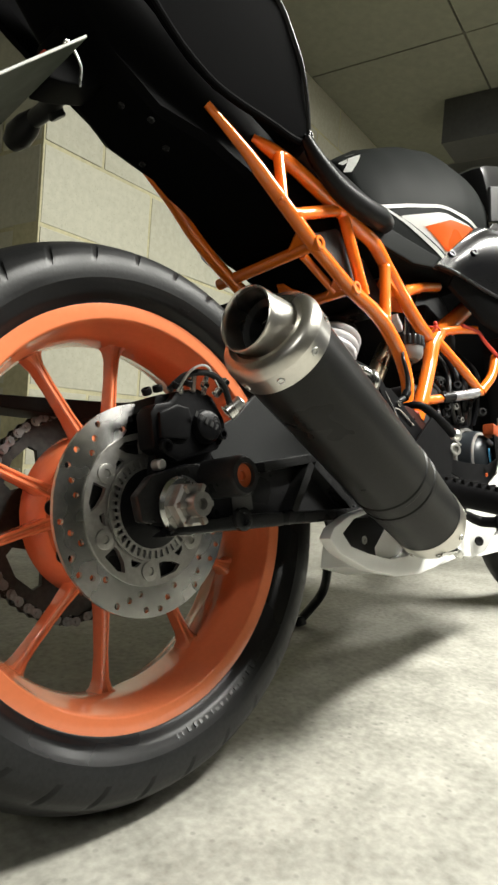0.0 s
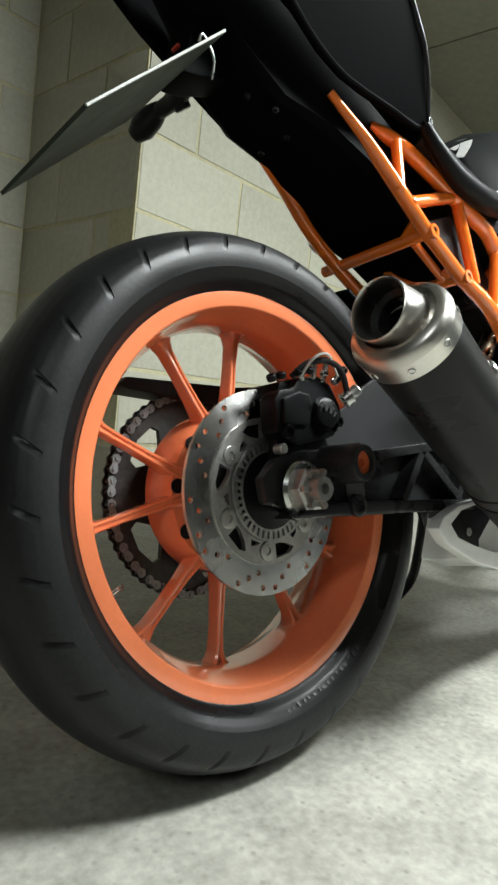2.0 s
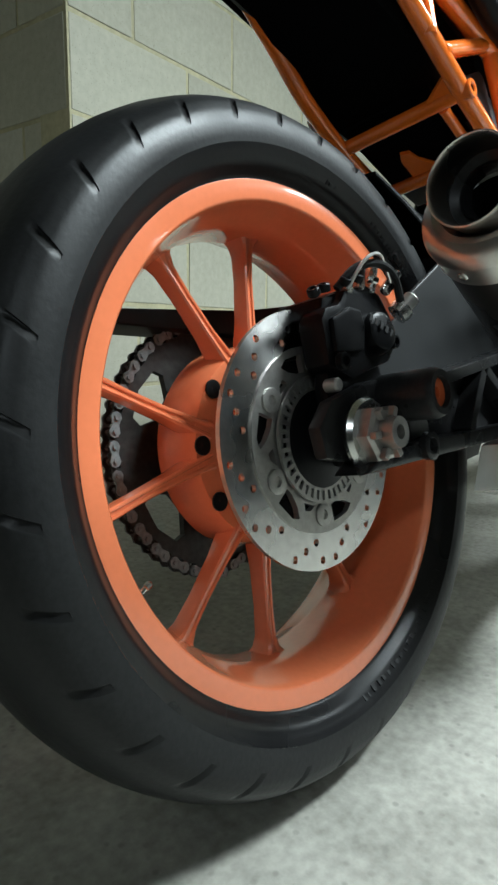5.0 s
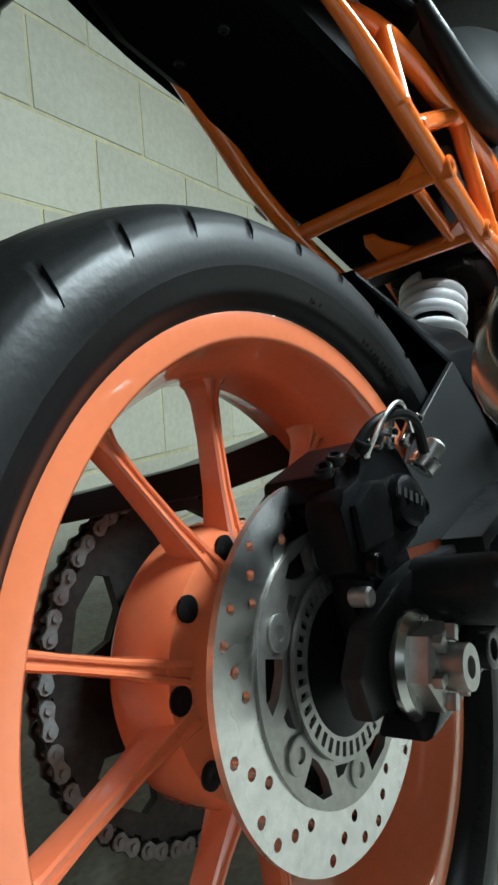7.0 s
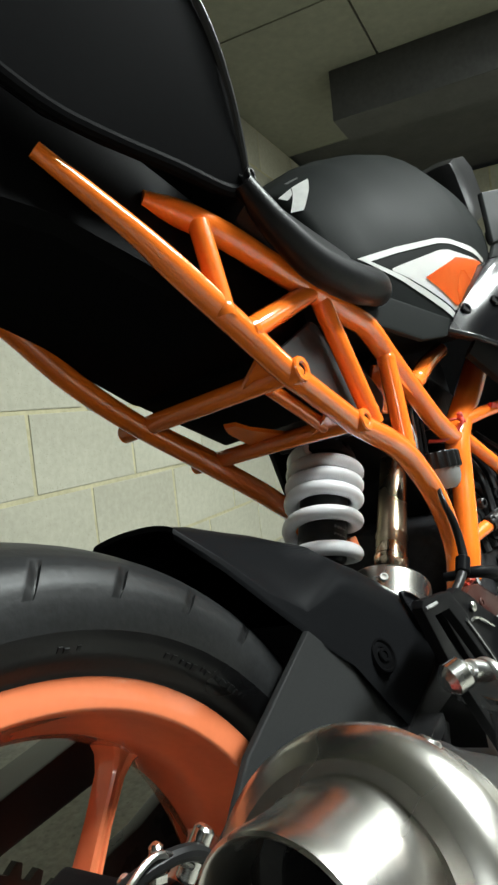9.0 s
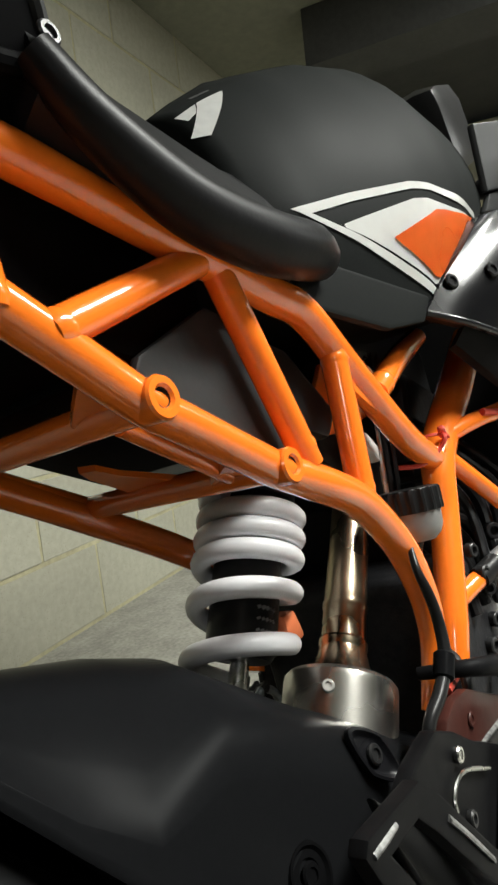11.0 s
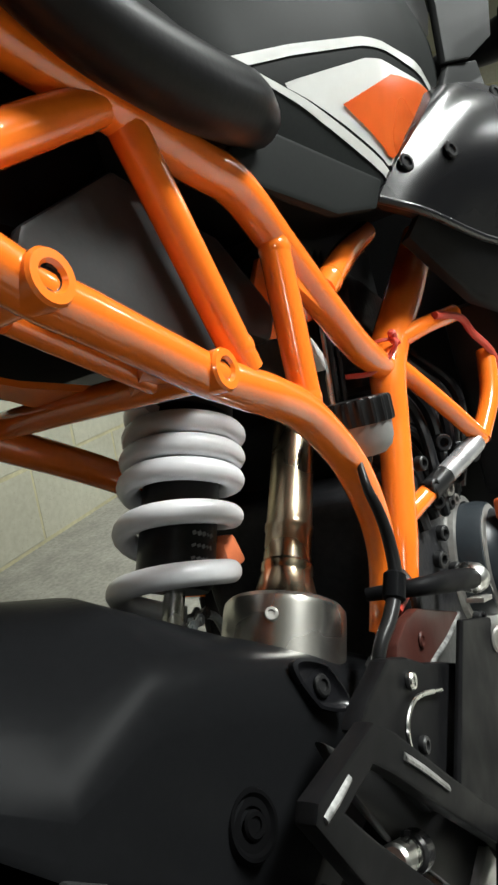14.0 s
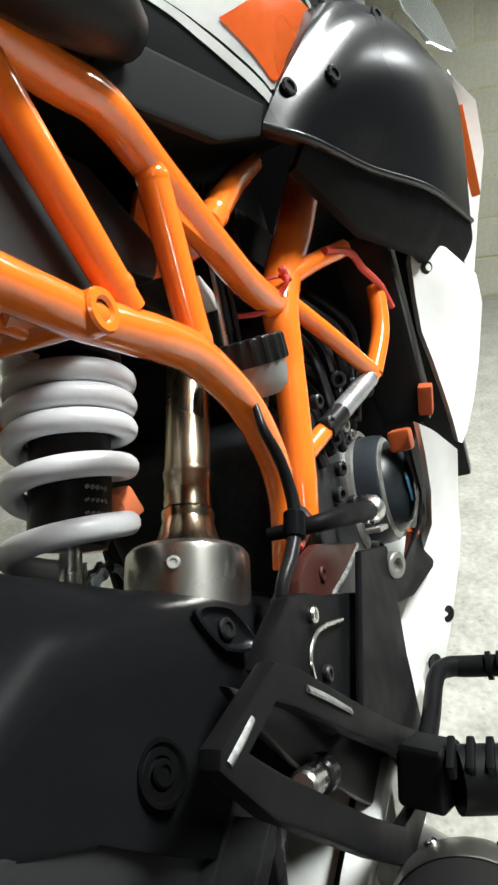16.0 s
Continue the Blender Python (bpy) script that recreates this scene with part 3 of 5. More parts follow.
sprocket = part("rear_sprocket", perforated([outline, ring_loop(0.048, 40)] + wins, [], 0.062, 0.069), SPROCKET, bike, "dark steel rear sprocket", 30)


def link_mesh(width):
    bm = bmesh.new()
    for side in (-1, 1):
        own = bmesh.new()
        pts = []
        for turn in range(2):
            for k in range(7):
                a = radians(-130 + k * 260 / 6) + math.pi * turn
                pts.append((math.cos(a) * 0.0056 + (-0.0064 if turn else 0.0064), math.sin(a) * 0.0056))
            pts.append((0.0, -0.0034 if turn else 0.0034))
        lo = [own.verts.new((x, side * width, z)) for x, z in pts]
        hi = [own.verts.new((x, side * (width + 0.0016), z)) for x, z in pts]
        own.faces.new(lo)
        own.faces.new(hi[::-1])
        for k in range(16):
            own.faces.new((lo[k], hi[k], hi[(k + 1) % 16], lo[(k + 1) % 16]))
        merge(bm, own)
    for x in (-0.0064, 0.0064):
        merge(bm, lathe([(0.0025, -width - 0.0032), (0.0025, width + 0.0032)], (x, 0, 0), (0, 1, 0), 10, caps=True))
    me = finish(bm, 30)
    me.name = "chain_link"
    me.materials.append(CHAIN if width > 0.006 else SPROCKET)
    return me


LINKS = [link_mesh(0.0045), link_mesh(0.0068)]
RADIUS, STEP = 0.1265, 0.0128
run = []
top_a, low_a = 83, -98
tp, lw = polar(top_a, RADIUS, SPR.y), polar(low_a, RADIUS, SPR.y)
front_top, front_low = Vector((0.53, SPR.y, 0.425)), Vector((0.53, SPR.y, 0.335))
n_top = int((front_top - tp).length / STEP)
run += [front_top.lerp(tp, i / n_top) for i in range(n_top)]
n_arc = int(radians(360 - top_a + low_a) * RADIUS / STEP)
run += [polar(top_a + (360 - top_a + low_a) * i / n_arc, RADIUS, SPR.y) for i in range(n_arc)]
run += [lw.lerp(front_low, i / n_top) for i in range(n_top)]
chain = part("drive_chain", tube([front_top, front_top + Vector((0.02, 0, -0.02)), front_low + Vector((0.02, 0, 0.02)), front_low], 0.004, 8), CHAIN, bike, "oily steel drive chain round the rear sprocket")
for i, (a, b) in enumerate(zip(run, run[1:])):
    d = b - a
    ob = new("chain_link", LINKS[i % 2])
    ob.parent = chain
    ob.matrix_local = Matrix.Translation((a + b) / 2) @ Matrix.Rotation(-math.atan2(d.z, d.x), 4, "Y")
bm = slab([(-0.125, 0.432), (-0.112, 0.443), (0.05, 0.446), (0.20, 0.462), (0.30, 0.462), (0.30, 0.430), (0.20, 0.424), (0.06, 0.418), (-0.04, 0.424), (-0.11, 0.428)], 0.045, 0.09, 0.003)
part("chain_guard", bm, PLASTIC, bike, "black plastic chain guard")

# ---- swingarm and hugger
arm = slab([(-0.045, 0.292), (-0.050, 0.318), (-0.030, 0.338), (0.020, 0.350), (0.060, 0.352), (0.110, 0.346), (0.200, 0.352), (0.330, 0.380), (0.480, 0.410), (0.540, 0.405), (0.540, 0.352), (0.440, 0.345), (0.360, 0.306), (0.335, 0.279), (0.200, 0.277), (0.090, 0.280), (0.020, 0.280)], -0.112, -0.098, 0.004)
arm = part("swingarm", arm, DARK_METAL, bike, "black cast swingarm with open ribs")
ribs = slab([(-0.03, 0.276), (0.34, 0.274), (0.346, 0.288), (0.10, 0.292), (0.0, 0.290)], -0.134, -0.100, 0.004)
for a, b in (((0.170, 0.290), (0.215, 0.350)), ((0.222, 0.350), (0.300, 0.292)), ((0.300, 0.292), (0.345, 0.370)), ((0.120, 0.345), (0.345, 0.372))):
    d = Vector((b[0] - a[0], b[1] - a[1])).normalized() * 0.006
    slab([(a[0] - d.y, a[1] + d.x), (b[0] - d.y, b[1] + d.x), (b[0] + d.y, b[1] - d.x), (a[0] + d.y, a[1] - d.x)], -0.132, -0.100, 0.002, ribs)
part("rib", ribs, DARK_METAL, arm)
boss = lathe([(0.0135, 0), (0.022, 0), (0.022, 0.050), (0.019, 0.056), (0.0135, 0.056)], (0.053, -0.108, 0.333), ACROSS, 28, closed=True)
part("adjuster_boss", boss, DARK_METAL, arm)
part("orange_plug", lathe([(0.0001, 0.046), (0.005, 0.047), (0.0055, 0.050), (0.013, 0.051), (0.013, 0.04)], (0.053, -0.108, 0.333), ACROSS, 24), DULL_ORANGE, arm, "orange plug in the swingarm boss")
part("swingarm_sticker", slab([(0.082, 0.292), (0.080, 0.322), (0.112, 0.330), (0.116, 0.297)], -0.1135, -0.1125, 0.0003), GREY_PRINT, arm, "grey blank sticker")
part("lower_bolt", bolt((0.072, -0.132, 0.287), ACROSS, 0.013, 0.008), DARK_METAL, arm)
left_arm = [(x, z) for x, z in ((-0.05, 0.29), (-0.05, 0.325), (0.03, 0.345), (0.20, 0.352), (0.48, 0.41), (0.54, 0.40), (0.54, 0.352), (0.36, 0.32), (0.09, 0.282))]
part("left_arm", slab(left_arm, 0.086, 0.104, 0.004), DARK_METAL, arm)
part("cross_member", block_bm((0.09, 0.19, 0.07), (0.42, MID, 0.375), bevel=0.015), DARK_METAL, arm)

# the hugger bends over the tyre: crease at the side, crown in the middle
STATIONS = [  # upper crease, lower crease, crown x z
    ((0.181, -0.050, 0.582), (0.178, -0.053, 0.577), (0.187, 0.586)),
    ((0.204, -0.066, 0.553), (0.200, -0.070, 0.546), (0.226, 0.578)),
    ((0.226, -0.080, 0.522), (0.221, -0.085, 0.512), (0.262, 0.566)),
    ((0.250, -0.093, 0.500), (0.240, -0.099, 0.482), (0.296, 0.555)),
    ((0.296, -0.099, 0.513), (0.276, -0.105, 0.448), (0.334, 0.538)),
    ((0.334, -0.102, 0.499), (0.302, -0.109, 0.408), (0.370, 0.508)),
    ((0.380, -0.104, 0.473), (0.336, -0.112, 0.362), (0.412, 0.472)),
    ((0.440, -0.106, 0.433), (0.398, -0.114, 0.325), (0.470, 0.432)),
    ((0.500, -0.108, 0.394), (0.455, -0.116, 0.296), (0.535, 0.388)),
]
rings = []
for (x, y, z), lower_edge, (cx, cz) in STATIONS:
    a, c = Vector((x, y, z)), Vector((cx, MID, cz))
    low = Vector(lower_edge)

    def over(t):
        ease = 1 - (1 - t) ** 2.2
        return Vector((a.x + (c.x - a.x) * ease, a.y + (c.y - a.y) * t, a.z + (c.z - a.z) * ease))

    # near wall, rounded shoulder, then the arch to the crown
    wall, crest = low.lerp(a, 0.74), over(0.16)
    arc = [low.lerp(wall, t) + Vector((0, -0.0015 * t, 0)) for t in (0, 0.25, 0.5, 0.75)]
    wall = wall + Vector((0, -0.0015, 0))
    arc += [wall * (1 - t) ** 2 + a * 2 * t * (1 - t) + crest * t * t for t in (k / 12 for k in range(12))]
    arc += [over(0.16 + 0.84 * k / 15) for k in range(16)]
    ring = arc + [Vector(mirror(p)) for p in reversed(arc[:-1])]
    rings.append(ring + [p - Vector((0, 0, 0.004)) for p in reversed(ring)])
hugger = part("hugger", loft(rings), SATIN, bike, "satin black plastic rear hugger over the tyre", 70)
panel = [(0.236, 0.4860), (0.274, 0.4470), (0.303, 0.4070), (0.340, 0.3610), (0.360, 0.340), (0.300, 0.335), (0.190, 0.340), (0.090, 0.352), (0.062, 0.382), (0.130, 0.413), (0.157, 0.437)]
part("side_panel", slab(panel, lambda x, z: -0.086 - 0.014 * min(1, max(0, (x - 0.16) / 0.07)) - max(0, x - 0.24) * 0.06, lambda x, z: -0.081 - 0.014 * min(1, max(0, (x - 0.16) / 0.07)) - max(0, x - 0.24) * 0.06, 0.0015), GREY_PLASTIC, hugger, "matt dark grey side of the hugger")
part("inner_wall", slab([(0.243, 0.489), (0.32, 0.46), (0.36, 0.44), (0.36, 0.34), (0.30, 0.34), (0.295, 0.40), (0.262, 0.45)], -0.088, 0.068, 0.002), PLASTIC, hugger)
# almond pocket with its screw
hug_out = Vector((-0.05, -0.96, 0.27)).normalized()
long_way = Vector((0.50, -0.20, -0.865))
long_way = (long_way - hug_out * long_way.dot(hug_out)).normalized()
short_way = hug_out.cross(long_way)
well_at = Vector((0.3990, -0.1105, 0.4465))
rings = []
for scale, lift in ((1.0, -0.002), (1.0, 0.0014), (0.88, 0.0020), (0.74, -0.0006), (0.60, -0.0012), (0.05, -0.0012)):
    ring = []
    for k in range(32):
        a = math.tau * k / 32
        u, w = math.cos(a), math.sin(a) * (1 - 0.35 * abs(math.cos(a)))
        ring.append(well_at + (long_way * u * 0.0250 + short_way * w * 0.0125) * scale + hug_out * lift)
    rings.append(ring)
part("bolt_well", loft(rings), GLOSS, hugger, "almond shaped pocket for a screw", 40)
part("hugger_bolt", bolt(well_at + hug_out * -0.0008, hug_out, 0.0062, 0.003), PLASTIC, hugger)
# round recess low on the hugger, with its bolt
part("bolt_recess", lathe([(0.0070, 0.0008), (0.0105, 0.0006), (0.0120, 0.0022), (0.0135, 0.0022), (0.0150, -0.001)], (0.314, -0.1090, 0.437), (-0.1, -0.95, 0.3), 36), TAIL_BLACK, hugger, "round recess for a screw")
part("panel_bolt", bolt((0.314, -0.1098, 0.437), (-0.1, -0.95, 0.3), 0.0060, 0.0020), TAIL_BLACK, hugger)

# ---- shock absorber
TOP, FOOT = Vector((0.488, MID, 0.592)), Vector((0.400, MID, 0.462))
down = (FOOT - TOP).normalized()
shock = part("shock_absorber", lathe([(0.0001, 0), (0.024, 0), (0.026, 0.004), (0.026, 0.110), (0.022, 0.116), (0.0001, 0.116)], TOP, down, 32), PLASTIC, bike, "rear shock absorber with thick white coil spring")
u, v, a = basis(down)
coil = []
turns, length = 6.0, 0.150
heights = [0, 0.11, 0.22, 0.33, 0.53, 0.80, 1.0]
for i in range(int(turns * 28 * 0.905)):
    t = i / (turns * 28 - 1)
    h = float(np.interp(t, np.linspace(0, 1, len(heights)), heights)) * length
    ang = math.tau * turns * t + 0.7
    coil.append(TOP + down * (h - 0.004) + (u * math.cos(ang) + v * math.sin(ang)) * 0.0360)
part("coil_spring", tube(coil, 0.0078, 14, 1), SPRING_WHITE, shock, "white enamelled coil spring", 60)
part("damper_rod", rod(TOP + down * 0.11, TOP + down * 0.19, 0.007, 16), CHROME, shock)
part("spring_seat", lathe([(0.012, 0.144), (0.039, 0.145), (0.040, 0.149), (0.034, 0.153), (0.012, 0.153)], TOP, down, 36, closed=True), SPRING_WHITE, shock)
part("top_mount", block_bm((0.05, 0.10, 0.012), TOP + Vector((0.018, 0, 0.032)), bevel=0.003), DARK_METAL, shock)
cup = lathe([(0.010, -0.022), (0.030, -0.020), (0.034, -0.012), (0.034, -0.004), (0.010, -0.004)], TOP, down, 32, closed=True)
part("top_cup", cup, DARK_METAL, shock)
bm = bmesh.new()
rnd = random.Random(5)
for k in range(3):
    for j in range(5):
        w = rnd.uniform(0.0015, 0.0032)
        ang = -0.55 + j * 0.16
        c = TOP + down * (0.082 + k * 0.008)
        radial = Vector((0, -1, 0)) * math.cos(ang) + Vector((1, 0, 0)) * math.sin(ang)
        radial = (radial - down * radial.dot(down)).normalized()
        block_bm((w, 0.0006, rnd.uniform(0.0015, 0.0028)), c + radial * 0.0262, Matrix.Rotation(ang, 4, "Z"), 0, bm)
part("shock_print", bm, GREY_PRINT, shock, "small pale print on the damper body")

# ---- trellis frame: nodes on the right side, mirrored for the left
BOSS1, BOSS2 = Vector((0.2935, -0.109, 0.6715)), Vector((0.3835, -0.109, 0.6240))
RAIL_END, VEE_LOW, VEE_HIGH = (0.112, -0.088, 0.8175), (0.229, -0.108, 0.719), (0.233, -0.104, 0.788)
BAR_LOW, BAR_HIGH = (0.256, -0.109, 0.706), (0.358, -0.113, 0.744)


def straight(a, b, n=4):
    """Points on the straight run between two nodes, both left out."""
    return [tuple(Vector(a).lerp(Vector(b), k / n)) for k in range(1, n)]


def both(line):
    return (line, [mirror(p) for p in line])


main_line = [(0.830, -0.124, 0.690), (0.742, -0.119, 0.640), (0.652, -0.114, 0.589), (0.620, -0.114, 0.535), (0.590, -0.113, 0.486), (0.571, -0.112, 0.456), (0.555, -0.111, 0.428)]
bm = tube(main_line, [0.0190, 0.0185, 0.0165, 0.0130, 0.0132, 0.0135, 0.0115], 18)
trellis = part("trellis_frame", bm, ORANGE, bike, "glossy orange steel trellis frame", 50)
part("frame_tube", tube([mirror(p) for p in main_line], [0.0190, 0.0185, 0.0165, 0.0130, 0.0132, 0.0135, 0.0115], 18), ORANGE, trellis, "", 50)
bend, rail_mid = (0.430, -0.114, 0.6025), (0.163, -0.100, 0.773)
low_line = [RAIL_END, rail_mid, *straight(rail_mid, BOSS1), tuple(BOSS1), *straight(BOSS1, BOSS2), tuple(BOSS2), *straight(BOSS2, bend, 3), bend, (0.460, -0.114, 0.588), (0.486, -0.114, 0.567), (0.509, -0.114, 0.541), (0.5225, -0.114, 0.512), (0.529, -0.113, 0.484), (0.524, -0.111, 0.456), (0.503, -0.106, 0.418)]
high_line = [(0.198, -0.087, 0.808), (0.222, -0.096, 0.798), (0.262, -0.106, 0.782), (0.349, -0.113, 0.751), (0.418, -0.114, 0.730), (0.461, -0.114, 0.718), (0.502, -0.113, 0.684), (0.551, -0.113, 0.640), (0.594, -0.113, 0.606), (0.645, -0.113, 0.580)]
left_low = [(0.085, 0.042, 0.806), (0.163, 0.056, 0.772), (0.224, 0.062, 0.722), (0.287, 0.063, 0.679), (0.360, 0.063, 0.638), (0.437, 0.062, 0.594), (0.482, 0.062, 0.566), (0.520, 0.066, 0.540), (0.530, 0.066, 0.500)]
for line in (low_line, left_low):
    part("frame_tube", tube(line, [0.0055, 0.0100, 0.0105, 0.0106, 0.0107, 0.0112, 0.0120, 0.0124, 0.0122, 0.0110, 0.0088], 18), ORANGE, trellis, "", 50)
for line in (high_line, [(x, 2 * MID - y - 0.03, z) for x, y, z in high_line]):
    part("frame_tube", tube(line, [0.0060, 0.0105, 0.011, 0.0115, 0.0125, 0.012, 0.012, 0.012, 0.012], 18), ORANGE, trellis, "", 50)
for ends, r in (((VEE_LOW, VEE_HIGH), 0.0083), ((BAR_LOW, BAR_HIGH), 0.0094), (((0.372, -0.114, 0.742), (0.414, -0.114, 0.620)), 0.0092), (((0.491, -0.114, 0.692), (0.471, -0.114, 0.578)), 0.0098), (((0.548, -0.113, 0.654), (0.620, -0.112, 0.680), (0.700, -0.108, 0.700)), 0.0105), (((0.640, -0.118, 0.590), (0.690, -0.140, 0.535), (0.738, -0.155, 0.487)), 0.0085), (((0.660, -0.120, 0.600), (0.700, -0.140, 0.606), (0.740, -0.158, 0.608)), 0.0085), (((0.738, -0.155, 0.487), (0.775, -0.166, 0.520), (0.800, -0.168, 0.560)), 0.0095)):
    for line in both(ends) if ends[0][0] > 0.55 else (ends,):
        part("frame_tube", tube(line, r, 16, 4), ORANGE, trellis, "", 50)
bm = tube([(0.738, -0.155, 0.487), (0.700, -0.142, 0.480), (0.612, -0.116, 0.468), (0.584, -0.111, 0.464)], 0.0085, 16, 4)
part("frame_tube", bm, ORANGE, trellis, "", 50)
part("tube_sleeve", tube([(0.728, -0.152, 0.4855), (0.700, -0.142, 0.480), (0.634, -0.123, 0.4718)], 0.0096, 18, 4), SILVER, trellis, "worn silver sticker wrapped round a frame tube")
part("sleeve_print", tube([(0.664, -0.132, 0.4757), (0.634, -0.123, 0.4716)], 0.0099, 18, 2), PLASTIC, trellis)
# cross bars between the rails
for line, r in (([(0.293, -0.112, 0.672), (0.298, MID, 0.674), (0.302, 0.094, 0.676)], 0.0095), ([(0.381, -0.112, 0.625), (0.387, MID, 0.628), (0.392, 0.092, 0.630)], 0.0090), ([(0.305, -0.080, 0.668), (0.378, -0.082, 0.628)], 0.0065), ([(0.318, 0.062, 0.668), (0.392, 0.060, 0.630)], 0.0065)):
    part("cross_tube", tube(line, r, 16, 3), ORANGE, trellis, "", 50)
# flat webs brace the cross tubes against the rail, welded in the corner
for c, back in ((BOSS1, (-0.030, 0.004, 0.020)), (BOSS2, (-0.034, 0.004, 0.018))):
    corner = [c + Vector(back), c + Vector((0.004, 0.002, -0.002)), c + Vector((0.006, 0.045, 0.002)), c + Vector((-0.010, 0.040, 0.006))]
    web = loft([[p + Vector((0, 0, lift)) for p in corner] for lift in (-0.0055, -0.0015)])
    part("web_plate", rounded(web, 0.0012, 1, 30), ORANGE, trellis)
for c in (BOSS1, BOSS2):
    out = -1 if c.y < MID else 1
    bm = lathe([(0.0050, 0.0), (0.0108, 0.0), (0.0108, 0.0115), (0.0098, 0.0130), (0.0064, 0.0130), (0.0050, 0.0115)], c + Vector((0, 0.0, 0)), (0, out, 0), 24, closed=True)
    part("threaded_boss", bm, ORANGE, trellis)
    part("bore", lathe([(0.0051, 0.0115), (0.0046, 0.0100), (0.0001, 0.0098)], c, (0, out, 0), 16), DARK_METAL, trellis, "dark threaded hole")
for at, way, r in ((VEE_LOW, (0.06, 0.05, 1), 0.0095), (BAR_LOW, (1, -0.04, 0.38), 0.0106), ((0.361, -0.1135, 0.7455), (1, -0.04, 0.38), 0.0106), ((0.4105, -0.114, 0.632), (-0.33, 0, 1), 0.0104), ((0.4735, -0.114, 0.592), (0.18, 0, 1), 0.0110), ((0.4895, -0.114, 0.683), (0.18, 0, 1), 0.0110), ((0.566, -0.113, 0.661), (0.9, 0, 0.35), 0.0118)):
    part("weld_bead", lathe([(r - 0.002, -0.0055), (r - 0.0011, -0.0026), (r - 0.0007, 0), (r - 0.0011, 0.0026), (r - 0.002, 0.0055)], at, way, 24), ORANGE, trellis, "", 60)
gusset = slab([(0.540, 0.690), (0.517, 0.668), (0.501, 0.653), (0.500, 0.642), (0.506, 0.633), (0.547, 0.631), (0.625, 0.641), (0.672, 0.658), (0.640, 0.684), (0.590, 0.694)], -0.078, -0.073, 0.002)
part("gusset", gusset, ORANGE, trellis, "orange gusset plate")
part("web_plate", slab([(0.500, 0.676), (0.548, 0.644), (0.535, 0.638), (0.500, 0.660)], -0.117, -0.110, 0.002), ORANGE, trellis)
part("gusset_hole", lathe([(0.006, 0.0), (0.0062, 0.0012), (0.0040, 0.0012), (0.0035, -0.002), (0.0001, -0.002)], (0.5155, -0.0785, 0.641), ACROSS, 16), DARK_METAL, trellis)
tab = [(0.386, -0.038), (0.358, -0.014), (0.344, -0.009), (0.341, 0.003), (0.352, 0.008), (0.386, 0.008)]
bracket = loft([[(x, y, 0.631 + (0.386 - x) * 0.5 + lift) for x, y in tab] for lift in (0.0, 0.004)])
part("tab_hole", lathe([(0.0065, -0.0012), (0.0050, -0.0008), (0.0001, -0.0010)], (0.360, -0.003, 0.6440), (-0.45, 0, -0.9), 16), DARK_METAL, trellis)
part("cable_bracket", bracket, ORANGE, trellis)
part("lower_bracket", slab([(0.462, 0.488), (0.462, 0.512), (0.478, 0.512), (0.484, 0.488)], -0.030, -0.010, 0.004), RIM_ORANGE, trellis)
part("brake_rod_bracket", slab([(0.500, 0.405), (0.508, 0.440), (0.528, 0.452), (0.536, 0.446), (0.526, 0.405)], -0.108, -0.100, 0.003), ORANGE, trellis)

tie = lathe([(0.0135, -0.001), (0.0165, -0.001), (0.0165, 0.0012), (0.0135, 0.0012)], (0.646, -0.113, 0.601), (0.35, 0.05, 0.9), 28, closed=True)
tube([(0.632, -0.126, 0.606), (0.626, -0.132, 0.602), (0.622, -0.124, 0.592), (0.606, -0.112, 0.585), (0.594, -0.096, 0.588)], 0.0022, 8, bm=tie)
rod((0.636, -0.128, 0.602), (0.628, -0.130, 0.612), 0.0035, 10, bm=tie)
part("cable_tie", tie, RED, bike, "faded red cable tie round the frame node")
part("red_cable", tube([(0.700, -0.150, 0.612), (0.738, -0.163, 0.603), (0.755, -0.168, 0.585), (0.790, -0.174, 0.562), (0.808, -0.178, 0.535)], 0.0036, 8), RED, bike, "faded red cable")
for k, (dx, dz) in enumerate(((0, 0), (0.014, 0.004), (0.03, 0.0))):
    part("wire", tube([(0.600 + dx, -0.075, 0.560), (0.612 + dx, -0.078, 0.620 + dz), (0.640 + dx, -0.072, 0.668), (0.680 + dx, -0.06, 0.70)], 0.0028, 8), PLASTIC if k else CHROME, bike)
part("loom", tube([(0.520, -0.118, 0.552), (0.496, -0.127, 0.528), (0.495, -0.131, 0.508), (0.496, -0.132, 0.490), (0.490, -0.133, 0.470), (0.479, -0.133, 0.459), (0.459, -0.133, 0.451), (0.440, -0.130, 0.442), (0.424, -0.126, 0.415)], [0.0012, 0.0030, 0.0038, 0.0042, 0.0046, 0.0048, 0.0046, 0.0042, 0.004], 12), PLASTIC, bike, "black rubber hose along the frame tube")
part("loom_strand", tube([(0.481, -0.131, 0.455), (0.462, -0.128, 0.446), (0.440, -0.126, 0.436), (0.420, -0.122, 0.415)], 0.003, 10), GLOSS, bike)
part("loom_clip", rod((0.488, -0.133, 0.468), (0.474, -0.133, 0.4555), 0.0072, 14), SATIN, bike)
part("hose", tube([(0.560, -0.100, 0.450), (0.540, -0.122, 0.430), (0.520, -0.125, 0.400)], 0.004, 10), PLASTIC, bike)
part("red_hose", tube([(0.536, -0.123, 0.438), (0.515, -0.125, 0.438), (0.494, -0.125, 0.438)], 0.0032, 10), RED, bike)
part("connector", block_bm((0.034, 0.014, 0.015), (0.575, -0.080, 0.612), pose(0, 0, 0, 0, 28, 12), 0.002), PALE, bike, "white wiring connector")

